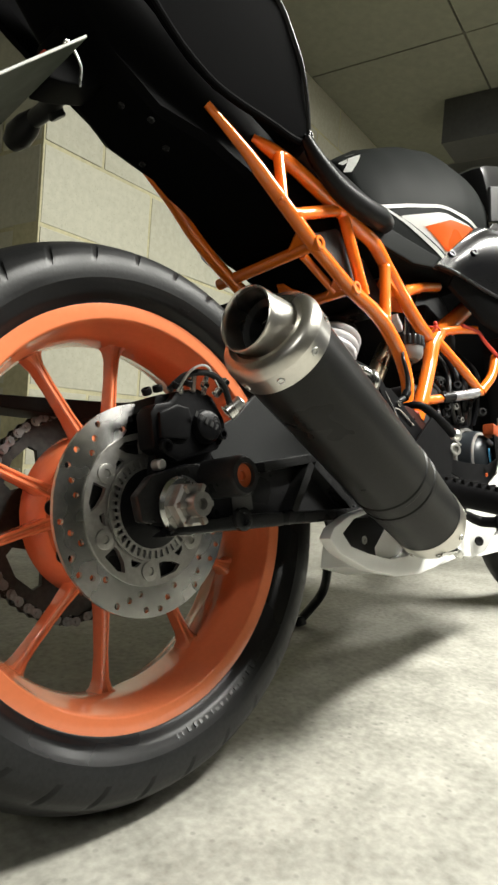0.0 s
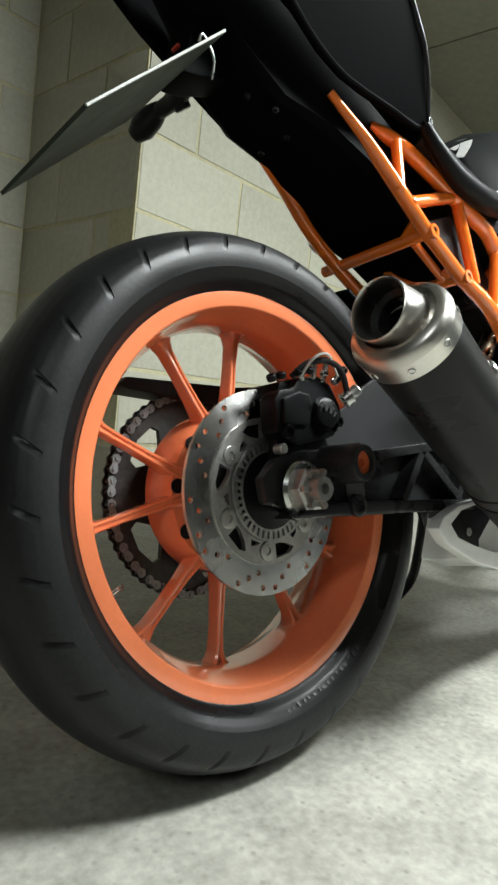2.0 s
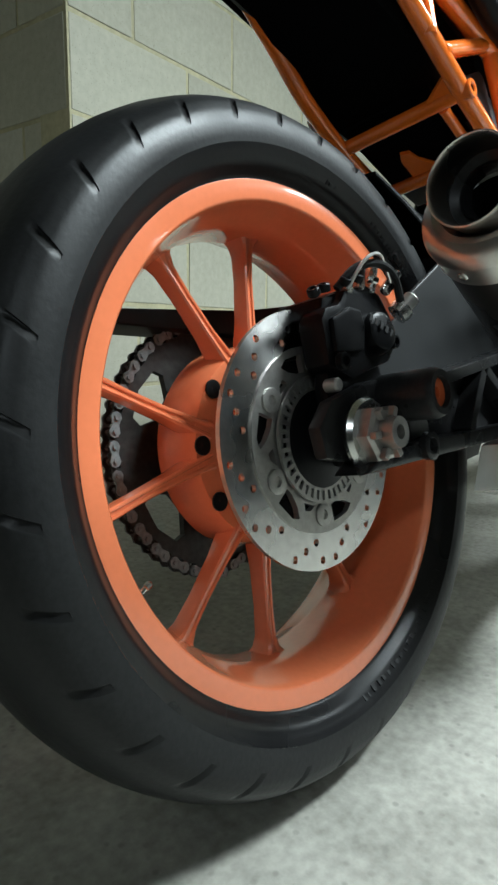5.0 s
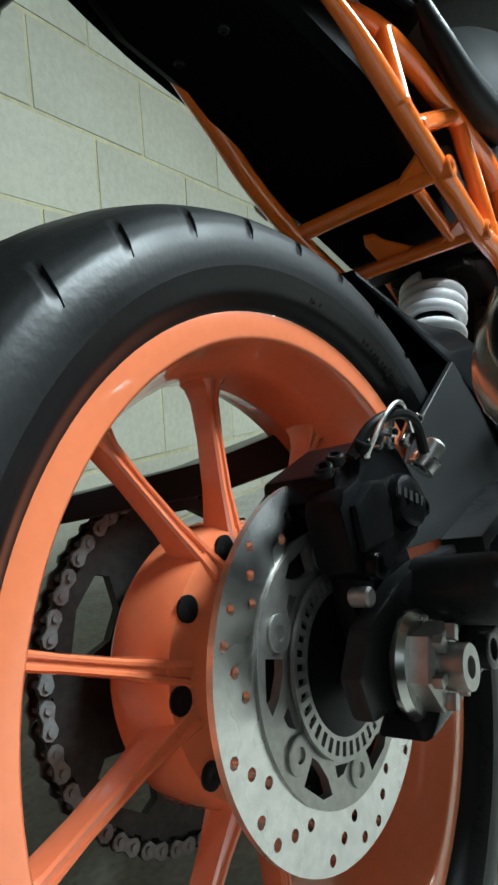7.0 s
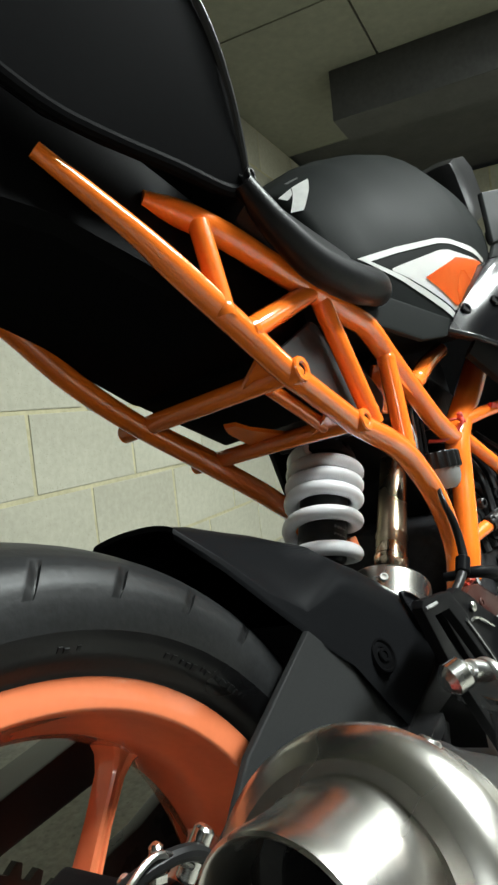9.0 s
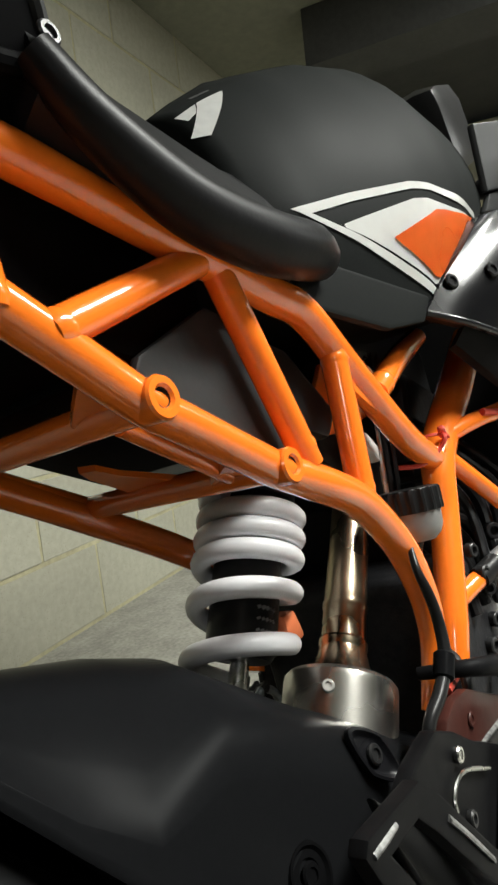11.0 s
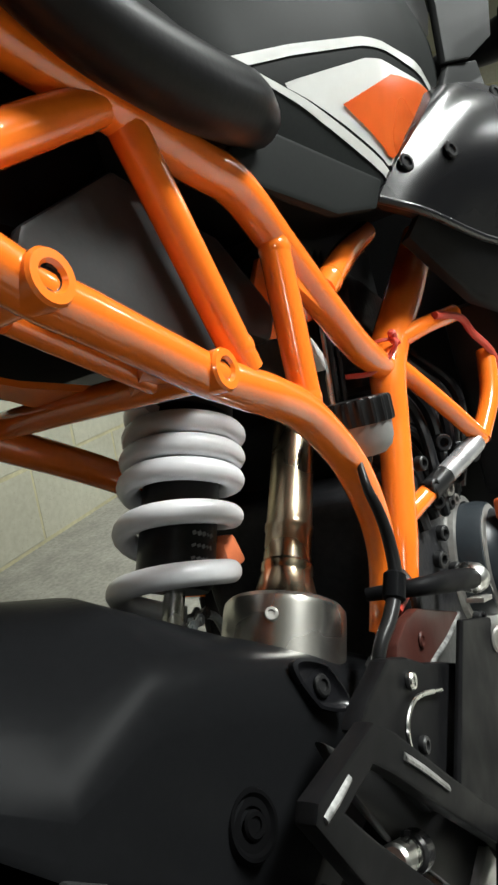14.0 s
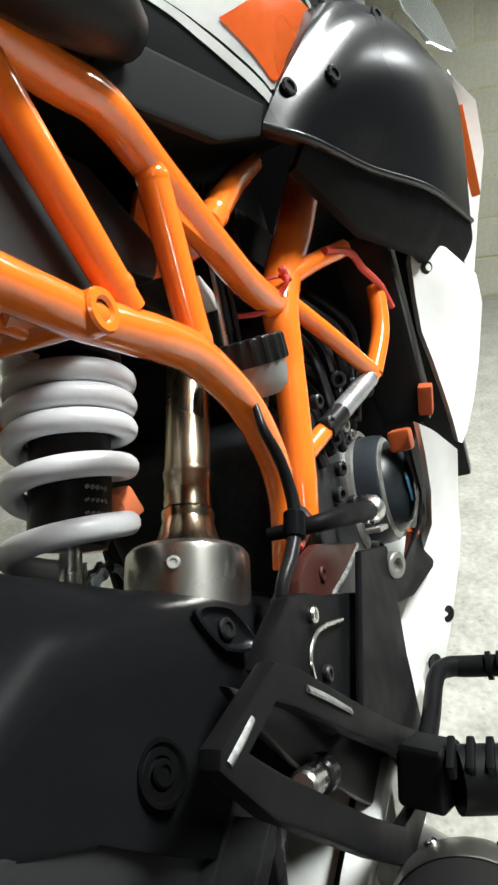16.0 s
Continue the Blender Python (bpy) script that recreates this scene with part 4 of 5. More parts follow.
# ---- brake fluid reservoir
C = Vector((0.552, -0.111, 0.5325))
ax = Vector((0.12, 0, 1)).normalized()
res = part("brake_reservoir", lathe([(0.0001, 0.0015), (0.015, 0.0), (0.0204, 0.005), (0.0229, 0.0117), (0.0237, 0.025), (0.0001, 0.0267)], C, ax, 32), FLUID, bike, "cloudy plastic brake fluid reservoir with black cap")
uu, vv, _ = basis(ax)
rings = []
for r, h in ((0.0242, 0.0225), (0.0250, 0.0242), (0.0250, 0.0390), (0.0238, 0.0410), (0.0167, 0.0418)):
    rings.append([C + ax * h + (uu * math.cos(math.tau * k / 72) + vv * math.sin(math.tau * k / 72)) * (r + (0.0015 if k % 4 < 2 else 0)) for k in range(72)])
bm = loft(rings)
part("ribbed_cap", bm, PLASTIC, res, "black ribbed screw cap")
part("reservoir_hose", tube([C, C - ax * 0.03 + Vector((0.0, 0.01, 0)), C - ax * 0.07 + Vector((0.02, 0.015, 0))], 0.005, 10), PLASTIC, res)

# ---- exhaust: silencer, tip, link pipe
BODY, run_dir = Vector((-0.0069, -0.2347, 0.4821)), Vector((0.861, 0.069, -0.504)).normalized()
TIP, tip_dir = Vector((-0.0066, -0.2303, 0.4737)), Vector((1.0, -0.022, -0.1345)).normalized()
reach = 0.442
LOW = BODY + run_dir * reach
silencer = part("silencer", lathe([(0.0440, 0.055), (0.0500, 0.060), (0.0508, 0.062), (0.0510, reach - 0.139), (0.0524, reach - 0.137), (0.0524, reach - 0.131), (0.0510, reach - 0.129), (0.0508, reach - 0.114), (0.0522, reach - 0.112), (0.0522, reach - 0.106), (0.0508, reach - 0.104), (0.0485, reach - 0.010), (0.0440, reach - 0.008)], BODY, run_dir, 64), SLEEVE, bike, "black sleeved exhaust silencer with brushed steel ends")
cap = lathe([(0.0255, 0.040), (0.0330, 0.035), (0.0360, 0.031), (0.0420, 0.0295), (0.0480, 0.0315), (0.0520, 0.0355), (0.0538, 0.041), (0.0542, 0.044), (0.0534, 0.0455), (0.0528, 0.064), (0.0505, 0.066)], BODY, run_dir, 64)
part("end_cap", cap, CAN_STEEL, silencer, "brushed steel end cap")
tip = lathe([(0.0270, 0.050), (0.0286, 0.006), (0.0300, 0.0012), (0.0312, 0.0), (0.0322, 0.0008), (0.0326, 0.003), (0.0322, 0.009), (0.0314, 0.018), (0.0308, 0.062)], TIP, tip_dir, 64)
part("outlet_tip", tip, CAN_STEEL, silencer, "polished steel outlet turned up from the sleeve")
inner = lathe([(0.0285, 0.026), (0.0215, 0.030), (0.0205, 0.028), (0.0195, 0.030), (0.0185, 0.110), (0.0001, 0.110)], TIP, tip_dir, 40)
part("inner_baffle", inner, DARK_METAL, silencer, "sooty dark baffle")
front_cap = lathe([(0.0495, reach - 0.020), (0.0500, reach - 0.018), (0.0492, reach + 0.004), (0.0440, reach + 0.018), (0.0280, reach + 0.030), (0.0240, reach + 0.034)], BODY, run_dir, 64)
part("front_cone", front_cap, CAN_STEEL, silencer, "brushed steel front cone")
uu, vv, _ = basis(run_dir)
for k in range(8):
    ang = math.tau * k / 8 + 0.35
    radial = uu * math.cos(ang) + vv * math.sin(ang)
    part("rivet", bolt(BODY + run_dir * 0.053 + radial * 0.0523, radial, 0.0042, 0.0020), CHROME, silencer)
    part("rivet", bolt(BODY + run_dir * (reach + 0.002) + radial * 0.0490, radial, 0.0040, 0.0020), CHROME, silencer)
# red and white lettering strip, unreadable, as plain bars
rnd = random.Random(9)
up_side = (Vector((0, 0, 1)) - run_dir * run_dir.z)
up_side = (up_side.normalized() * 0.86 + Vector((0, 1, 0)) * 0.5).normalized()
for row in range(2):
    bm = bmesh.new()
    side_way = run_dir.cross(up_side).normalized()
    x = 0.10
    while x < 0.20:
        w = rnd.uniform(0.004, 0.009)
        turn = Matrix((run_dir, side_way, up_side)).transposed().to_4x4()
        block_bm((w, 0.007, 0.0016), BODY + run_dir * (x + w / 2) + up_side * 0.0509 + side_way * (0.010 * row - 0.004), turn, 0, bm)
        x += w + 0.003
    part("printed_bars", bm, RED if row else PALE, silencer, "small unreadable print on the sleeve")
link = tube([LOW + run_dir * 0.02, LOW + run_dir * 0.045 + Vector((0, 0.010, 0)), (0.432, -0.165, 0.232), (0.450, -0.130, 0.230)], 0.023, 24)
part("link_pipe", link, MATT_STEEL, silencer, "steel link pipe behind the belly fairing")
part("clamp_bolt", rod((0.386, -0.232, 0.222), (0.404, -0.228, 0.214), 0.006, 14), CHROME, silencer)
bm = tube([(0.352, -0.226, 0.222), (0.388, -0.232, 0.222), (0.418, -0.205, 0.216)], 0.0045, 10)
part("clamp", bm, CHROME, silencer)
hanger = merge(rod((0.2120, -0.198, 0.4550), (0.2260, -0.208, 0.4580), 0.0095, 20, 0.004), rod((0.2260, -0.208, 0.4570), (0.2420, -0.214, 0.4490), 0.0065, 16))
part("hanger_bolt", hanger, CHROME, silencer, "polished hanger bolt")
pin_dir = Vector((0.86, -0.46, -0.20)).normalized()
eye_at = Vector((0.2400, -0.2130, 0.4430))
part("hanger_eye", lathe([(0.0001, 0.0065), (0.0075, 0.0060), (0.0105, 0.0035), (0.0145, 0.0025), (0.0155, 0.0), (0.0150, -0.0025), (0.0001, -0.0030)], eye_at, pin_dir, 32), CHROME, silencer, "polished eye of the silencer hanger")
part("hanger_nut", nut(eye_at + pin_dir * 0.006, pin_dir, 0.0085, 0.0035, 0.006), MATT_STEEL, silencer)
part("hanger_link", tube([(0.2415, -0.2135, 0.4370), (0.2425, -0.2135, 0.4270), (0.2435, -0.2125, 0.4120), (0.2435, -0.2115, 0.4020)], [0.0125, 0.0100, 0.0085, 0.0090], 16, 5, flat=0.55), CHROME, silencer, "polished steel silencer hanger")
# mid pipe by the shock
can_at, can_up = Vector((0.471, -0.0555, 0.4535)), Vector((0.688, 0.036, 0.725)).normalized()
mid = lathe([(0.0160, 0.190), (0.0168, 0.064), (0.0178, 0.062), (0.0178, 0.058), (0.0168, 0.056), (0.0172, 0.034), (0.0186, 0.032), (0.0186, 0.027), (0.0180, 0.025), (0.0215, 0.012), (0.031, 0.001)], can_at, can_up, 48)
midpipe = part("mid_pipe", mid, TITANIUM, bike, "heat tinted steel exhaust mid pipe")
can = lathe([(0.026, 0.004), (0.0390, 0.003), (0.0414, 0.000), (0.0418, -0.004), (0.0414, -0.09), (0.03, -0.10)], can_at, can_up, 56)
part("collector_can", can, CAN_STEEL, midpipe, "brushed steel collector can")
way = (Vector((0.131, -0.273, 0.631)) - can_at).normalized()
side_out = (way - can_up * way.dot(can_up)).normalized()
part("can_screw", bolt(can_at + side_out * 0.0411 - can_up * 0.013 + side_out.cross(can_up) * 0.008, side_out, 0.0045, 0.002), MATT_STEEL, midpipe)

# ---- tail unit, seat, number plate
under_sections = []
for x, z_low, z_high, w in ((-0.14, 0.975, 1.01, 0.030), (-0.085, 0.925, 0.99, 0.045), (-0.01, 0.832, 0.96, 0.052), (0.050, 0.790, 0.92, 0.058), (0.130, 0.778, 0.88, 0.066), (0.200, 0.744, 0.84, 0.078), (0.290, 0.697, 0.80, 0.082), (0.380, 0.674, 0.78, 0.082)):
    under_sections.append([(x, MID - w, z_low + 0.008), (x, MID - w + 0.010, z_low), (x, MID + w - 0.010, z_low), (x, MID + w, z_low + 0.008), (x, MID + w, z_high), (x, MID - w, z_high)])
undertail = part("undertail", rounded(loft(under_sections), 0.004, 2, 35), TAIL_BLACK, bike, "black plastic undertail tray")
part("tray_floor", slab([(0.292, 0.692), (0.405, 0.642), (0.405, 0.700), (0.292, 0.725)], -0.072, 0.056, 0.003), TAIL_BLACK, undertail, "black tray floor between the rails")
for at in ((0.048, -0.052, 0.790), (0.020, -0.03, 0.808), (0.09, -0.03, 0.780), (0.09, 0.02, 0.780)):
    part("tray_screw", bolt(Vector(at) + Vector((0, 0, -0.004)), (-0.4, 0, -1), 0.0045, 0.003), DARK_METAL, undertail)
for a, b in (((0.245, 0.068, 0.706), (0.262, 0.074, 0.698)), ((0.275, 0.068, 0.692), (0.298, 0.078, 0.682))):
    part("paper_tag", slab([(a[0], a[2]), (b[0], b[2]), (b[0] + 0.003, b[2] - 0.006), (a[0] + 0.003, a[2] - 0.006)], 0.076, 0.078, 0.0004), PALE, undertail)
# tail side panels flare outwards above the rails
TAIL = [(0.276, 0.812), (0.245, 0.807), (0.200, 0.814), (0.150, 0.821), (0.110, 0.829), (0.070, 0.845), (0.030, 0.868), (-0.060, 0.930), (-0.150, 0.990), (-0.120, 1.020), (0.020, 0.990), (0.090, 0.974), (0.150, 0.960), (0.182, 0.942), (0.205, 0.921), (0.228, 0.897), (0.248, 0.868), (0.264, 0.838)]


def tail_out(x, z):
    return -0.050 - 0.070 * min(1, max(0, (x + 0.16) / 0.40)) - 0.055 * min(1.2, max(0, (z - 0.79) / 0.14))


tail = part("tail_panel", slab(TAIL, lambda x, z: tail_out(x, z), lambda x, z: tail_out(x, z) + 0.012, 0.004), TAIL_BLACK, bike, "black plastic tail side panel")
part("tail_panel", slab(TAIL, lambda x, z: 2 * MID - tail_out(x, z) - 0.012, lambda x, z: 2 * MID - tail_out(x, z), 0.004), TAIL_BLACK, bike, "black plastic tail side panel")
lip = [(0.274, 0.815), (0.265, 0.838), (0.248, 0.868), (0.228, 0.897), (0.205, 0.921), (0.182, 0.942), (0.150, 0.960), (0.090, 0.974), (0.020, 0.990)]
part("panel_lip", tube([(x, tail_out(x, z) + 0.002, z) for x, z in lip], 0.0042, 10), PLASTIC, tail)
low_lip = [(0.272, 0.812), (0.245, 0.808), (0.200, 0.815), (0.150, 0.822), (0.110, 0.830), (0.070, 0.846), (0.030, 0.869), (-0.060, 0.931), (-0.140, 0.984)]
part("panel_lip", tube([(x, tail_out(x, z) + 0.003, z) for x, z in low_lip], 0.0050, 10), TAIL_BLACK, tail)
part("tail_bolt", bolt((0.268, -0.136, 0.818), ACROSS, 0.0055, 0.003), DARK_METAL, tail)
part("rear_seat", loft([[(x, MID - w, z), (x, MID - w * 0.9, z + 0.03), (x, MID, z + 0.045), (x, MID + w * 0.9, z + 0.03), (x, MID + w, z)] for x, z, w in ((-0.12, 0.985, 0.045), (0.02, 0.945, 0.055), (0.13, 0.915, 0.060), (0.22, 0.875, 0.060))]), TAIL_BLACK, bike, "black vinyl pillion seat")
# rider seat with its rolled lower edge
seat_sections = []
for x, z, w, h in ((0.262, 0.800, 0.125, 0.10), (0.300, 0.782, 0.128, 0.08), (0.350, 0.768, 0.130, 0.072), (0.410, 0.756, 0.130, 0.075), (0.450, 0.752, 0.122, 0.085), (0.478, 0.752, 0.105, 0.09)):
    seat_sections.append([(x, MID - w + 0.02, z - 0.012), (x, MID - w, z), (x, MID - w + 0.004, z + 0.022), (x, MID - w * 0.72, z + h * 0.8), (x, MID, z + h), (x, MID + w * 0.72, z + h * 0.8), (x, MID + w - 0.004, z + 0.022), (x, MID + w, z), (x, MID + w - 0.02, z - 0.012)])
seat = part("rider_seat", rounded(loft(seat_sections), 0.006, 3, 30), SEAT, bike, "black vinyl rider seat", 60)
edge = [(0.262, -0.132, 0.812), (0.285, -0.137, 0.782), (0.330, -0.139, 0.757), (0.390, -0.140, 0.747), (0.440, -0.138, 0.748), (0.474, -0.130, 0.751)]
part("seat_edge", tube(edge, [0.009, 0.012, 0.0155, 0.018, 0.0185, 0.016], 18), SEAT, seat, "rolled black seat edge", 60)
part("airbox_side", slab([(0.345, 0.690), (0.350, 0.735), (0.470, 0.700), (0.520, 0.650), (0.500, 0.630), (0.420, 0.655)], -0.090, 0.07, 0.006), PLASTIC, bike, "black plastic airbox")
filter_box = slab([(0.520, 0.620), (0.530, 0.690), (0.600, 0.715), (0.800, 0.740), (0.860, 0.700), (0.860, 0.480), (0.640, 0.470), (0.610, 0.560)], -0.062, 0.06, 0.012)
part("filter_box", filter_box, PLASTIC, bike, "black plastic box inside the frame")
cover = slab([(0.325, 0.662), (0.303, 0.690), (0.308, 0.697), (0.372, 0.724), (0.384, 0.720), (0.424, 0.640), (0.405, 0.622)], -0.101, -0.094, 0.003)
part("battery_cover", cover, GREY_PLASTIC, bike, "dark grey plastic cover behind the frame tubes")

plate = slab([(-0.238, 0.640), (-0.078, 0.792), (-0.080, 0.795), (-0.241, 0.643)], -0.105, 0.095, 0.0006)
plate = part("number_plate", plate, PLATE_METAL, bike, "slanting number plate seen from below, edge on")
part("plate_edge", tube([(-0.2395, -0.1055, 0.6415), (-0.079, -0.1055, 0.7935)], 0.0013, 8), PALE, plate)
part("plate_hole", rod((-0.205, -0.06, 0.672), (-0.2065, -0.06, 0.6735), 0.006, 12), PLASTIC, plate)
holder = slab([(-0.075, 0.795), (-0.06, 0.87), (0.0, 0.86), (0.0, 0.82), (-0.05, 0.80)], -0.025, 0.025, 0.004)
holder = part("plate_holder", holder, TAIL_BLACK, bike, "black number plate bracket")
part("indicator_stem", tube([(-0.034, 0.02, 0.850), (-0.024, 0.050, 0.836), (-0.022, 0.075, 0.832), (-0.024, 0.105, 0.832)], [0.012, 0.015, 0.012, 0.011], 12), PLASTIC, holder)
part("lamp_knob", rod((-0.022, 0.062, 0.836), (-0.010, 0.064, 0.820), 0.0115, 14), PLASTIC, holder)
part("tail_lamp", block_bm((0.008, 0.014, 0.005), (-0.066, 0.0, 0.842), bevel=0.002), RED, holder, "small red tail lamp")
body = lathe([(0.0001, -0.036), (0.011, -0.030), (0.017, -0.012), (0.019, 0.010), (0.013, 0.028), (0.0001, 0.034)], (-0.026, 0.128, 0.828), (-0.1, 1.0, -0.25), 24)
part("turn_signal", body, PLASTIC, holder, "black turn signal")
part("plate_wire", tube([(-0.075, -0.05, 0.80), (-0.07, -0.055, 0.825), (-0.05, -0.05, 0.81), (-0.045, -0.04, 0.79)], 0.0016, 8), CHROME, holder)

# ---- tank
TANK = [  # x, then right half from bottom to top as y, z
    (0.455, (-0.075, 0.765), (-0.082, 0.80), (-0.074, 0.85), (-0.055, 0.880), (-0.030, 0.893)),
    (0.485, (-0.108, 0.748), (-0.114, 0.795), (-0.098, 0.855), (-0.072, 0.897), (-0.038, 0.914)),
    (0.540, (-0.128, 0.728), (-0.138, 0.785), (-0.126, 0.865), (-0.092, 0.925), (-0.045, 0.948)),
    (0.620, (-0.150, 0.712), (-0.170, 0.800), (-0.152, 0.885), (-0.108, 0.955), (-0.050, 0.982)),
    (0.700, (-0.160, 0.710), (-0.186, 0.815), (-0.168, 0.905), (-0.118, 0.975), (-0.050, 1.000)),
    (0.800, (-0.155, 0.720), (-0.186, 0.830), (-0.165, 0.915), (-0.115, 0.980), (-0.050, 1.005)),
    (0.880, (-0.130, 0.740), (-0.160, 0.840), (-0.140, 0.910), (-0.095, 0.960), (-0.045, 0.980)),
]
rings = []
xs = [row[0] for row in TANK]
for x in np.linspace(xs[0], xs[-1], 26):
    ring = []
    for k in range(1, 6):
        ring.append((float(np.interp(x, xs, [row[k][0] for row in TANK])), float(np.interp(x, xs, [row[k][1] for row in TANK]))))
    fine = smooth_line([(y, z, 0) for y, z in ring], 4)
    right = [(float(x), p.x, p.y) for p in fine]
    rings.append(right + [mirror(p) for p in reversed(right)])
tank_bm = loft(rings)
TANK_TREE = BVHTree.FromBMesh(tank_bm)
tank = part("fuel_tank", tank_bm, TANK_PAINT, bike, "matt black fuel tank with white and orange side graphics", 60)


def on_tank(outline, lift):
    """A thin film over the tank's right side, from its outline in x and z."""
    from mathutils.geometry import delaunay_2d_cdt
    pts, edges = [], []
    n = len(outline)
    for k in range(n):
        (x1, z1), (x2, z2) = outline[k], outline[(k + 1) % n]
        steps = max(1, int(math.hypot(x2 - x1, z2 - z1) / 0.006))
        pts += [Vector((x1 + (x2 - x1) * i / steps, z1 + (z2 - z1) * i / steps)) for i in range(steps)]
    m = len(pts)
    edges = [(k, (k + 1) % m) for k in range(m)]
    lo, hi = Vector((min(p.x for p in pts), min(p.y for p in pts))), Vector((max(p.x for p in pts), max(p.y for p in pts)))
    for i in range(int((hi.x - lo.x) / 0.007)):
        for j in range(int((hi.y - lo.y) / 0.007)):
            pts.append(Vector((lo.x + 0.0035 + 0.007 * i, lo.y + 0.0035 + 0.007 * j)))
    verts, _, faces, _, _, _ = delaunay_2d_cdt(pts, edges, [], 1, 1e-6)
    bm = bmesh.new()
    made = []
    for v in verts:
        hit, normal, _, _ = TANK_TREE.ray_cast(Vector((v.x, -0.5, v.y)), Vector((0, 1, 0)))
        y = hit.y if hit else -0.15
        made.append(bm.verts.new((v.x, y - lift, v.y)))
    for f in faces:
        bm.faces.new([made[k] for k in f])
    for v in [v for v in bm.verts if not v.link_faces]:
        bm.verts.remove(v)
    bmesh.ops.solidify(bm, geom=list(bm.faces), thickness=0.0006)
    return bm


DECALS = [
    ("white_stripe", WHITE, 0.0012, [(0.487, 0.7945), (0.543, 0.806), (0.612, 0.8165), (0.640, 0.8170), (0.690, 0.8110), (0.745, 0.8030), (0.745, 0.7970), (0.690, 0.8040), (0.640, 0.8105), (0.612, 0.8100), (0.543, 0.7990), (0.503, 0.7905), (0.560, 0.7640), (0.636, 0.7290), (0.634, 0.7215), (0.555, 0.7590)]),
    ("white_field", WHITE, 0.0014, [(0.529, 0.7810), (0.540, 0.7840), (0.610, 0.8010), (0.630, 0.8020), (0.690, 0.7970), (0.735, 0.7930), (0.690, 0.7700), (0.641, 0.7330), (0.634, 0.7320), (0.575, 0.7590), (0.530, 0.7780)]),
    ("orange_field", DECAL_ORANGE, 0.0026, [(0.577, 0.7690), (0.640, 0.7930), (0.655, 0.7940), (0.745, 0.7935), (0.700, 0.7650), (0.641, 0.7370), (0.632, 0.7380)]),
]
for name, mat, lift, outline in DECALS:
    part(name, on_tank(outline, lift), mat, tank, "", 60)
part("tank_number", on_tank([(0.482, 0.8985), (0.494, 0.9045), (0.506, 0.910), (0.488, 0.888), (0.467, 0.862), (0.461, 0.8615), (0.455, 0.861), (0.468, 0.879)], 0.0022), PALE, tank, "pale slanted numeral on the tank")
part("numeral_arm", on_tank([(0.462, 0.8855), (0.4815, 0.898), (0.4735, 0.8865), (0.465, 0.8795)], 0.0012), PALE, tank)
part("tank_bar", on_tank([(0.492, 0.912), (0.509, 0.9195), (0.505, 0.9155), (0.489, 0.908)], 0.0012), GREY_PRINT, tank, "short grey bar on the tank")
part("tank_skirt", slab([(0.430, 0.724), (0.480, 0.752), (0.620, 0.722), (0.600, 0.700), (0.545, 0.697)], lambda x, z: -0.118 - 0.20 * max(0, x - 0.43) , lambda x, z: -0.110 - 0.20 * max(0, x - 0.43), 0.004), TANK_PAINT, bike, "matt black tank skirt")

# ---- fairings on the right side
scoop = []
for rows in (((0.700, -0.196, 0.788), (0.668, -0.182, 0.760), (0.638, -0.166, 0.735), (0.612, -0.150, 0.708)), ((0.765, -0.208, 0.800), (0.718, -0.212, 0.770), (0.675, -0.200, 0.730), (0.640, -0.176, 0.690)), ((0.830, -0.222, 0.805), (0.788, -0.236, 0.772), (0.750, -0.232, 0.722), (0.725, -0.200, 0.664)), ((0.910, -0.248, 0.789), (0.878, -0.258, 0.755), (0.852, -0.258, 0.705), (0.840, -0.238, 0.634)), ((1.000, -0.277, 0.749), (1.000, -0.281, 0.720), (1.000, -0.278, 0.670), (1.000, -0.268, 0.585))):
    scoop.append(smooth_line(rows, 6))
columns = [smooth_line(col, 6) for col in zip(*scoop)]
scoop = [[*row, *[p + Vector((0.004, 0.012, 0)) for p in reversed(row)]] for row in zip(*columns)]
fairing_edge = [row[len(row) // 2 - 1] for row in scoop]
scoop_bm = loft(scoop)
scoop_tree = BVHTree.FromBMesh(scoop_bm)
scoop = part("side_fairing", scoop_bm, GLOSS, bike, "gloss black upper side fairing", 50)
part("fairing_lip", tube([p + Vector((-0.002, -0.001, 0)) for p in fairing_edge], 0.0032, 10, 1), GLOSS, scoop, "rounded gloss edge of the fairing")
for x, z in ((0.672, 0.732), (0.790, 0.786), (0.640, 0.730)):
    at = scoop_tree.ray_cast(Vector((x, -0.5, z)), Vector((0, 1, 0)))[0]
    part("fairing_bolt", bolt(at, (-0.5, -1, 0.2), 0.0072, 0.0030), GLOSS, scoop)
lower = []
for rows in (((0.640, -0.172, 0.692), (0.642, -0.166, 0.686), (0.645, -0.158, 0.678)), ((0.725, -0.198, 0.662), (0.727, -0.193, 0.640), (0.726, -0.182, 0.616)), ((0.845, -0.238, 0.632), (0.855, -0.232, 0.604), (0.862, -0.212, 0.576)), ((1.000, -0.268, 0.583), (1.000, -0.262, 0.555), (0.980, -0.228, 0.515))):
    fine = smooth_line(rows, 4)
    lower.append(fine + [p + Vector((0.004, 0.008, -0.002)) for p in reversed(fine)])
part("inner_fairing", loft(lower), FRAME_BLACK, bike, "satin black inner fairing panel", 50)


def shell(front, mat, label, name, thick=0.006):
    """A curved panel from rows of points across it; each row goes from its inner edge to its outer edge."""
    rows = [smooth_line(r, 4) for r in front]
    rings = [r + [p + Vector((0.010, thick, 0)) for p in reversed(r)] for r in rows]
    return part(name, rounded(loft(rings), 0.0015, 1, 60), mat, bike, label, 60)


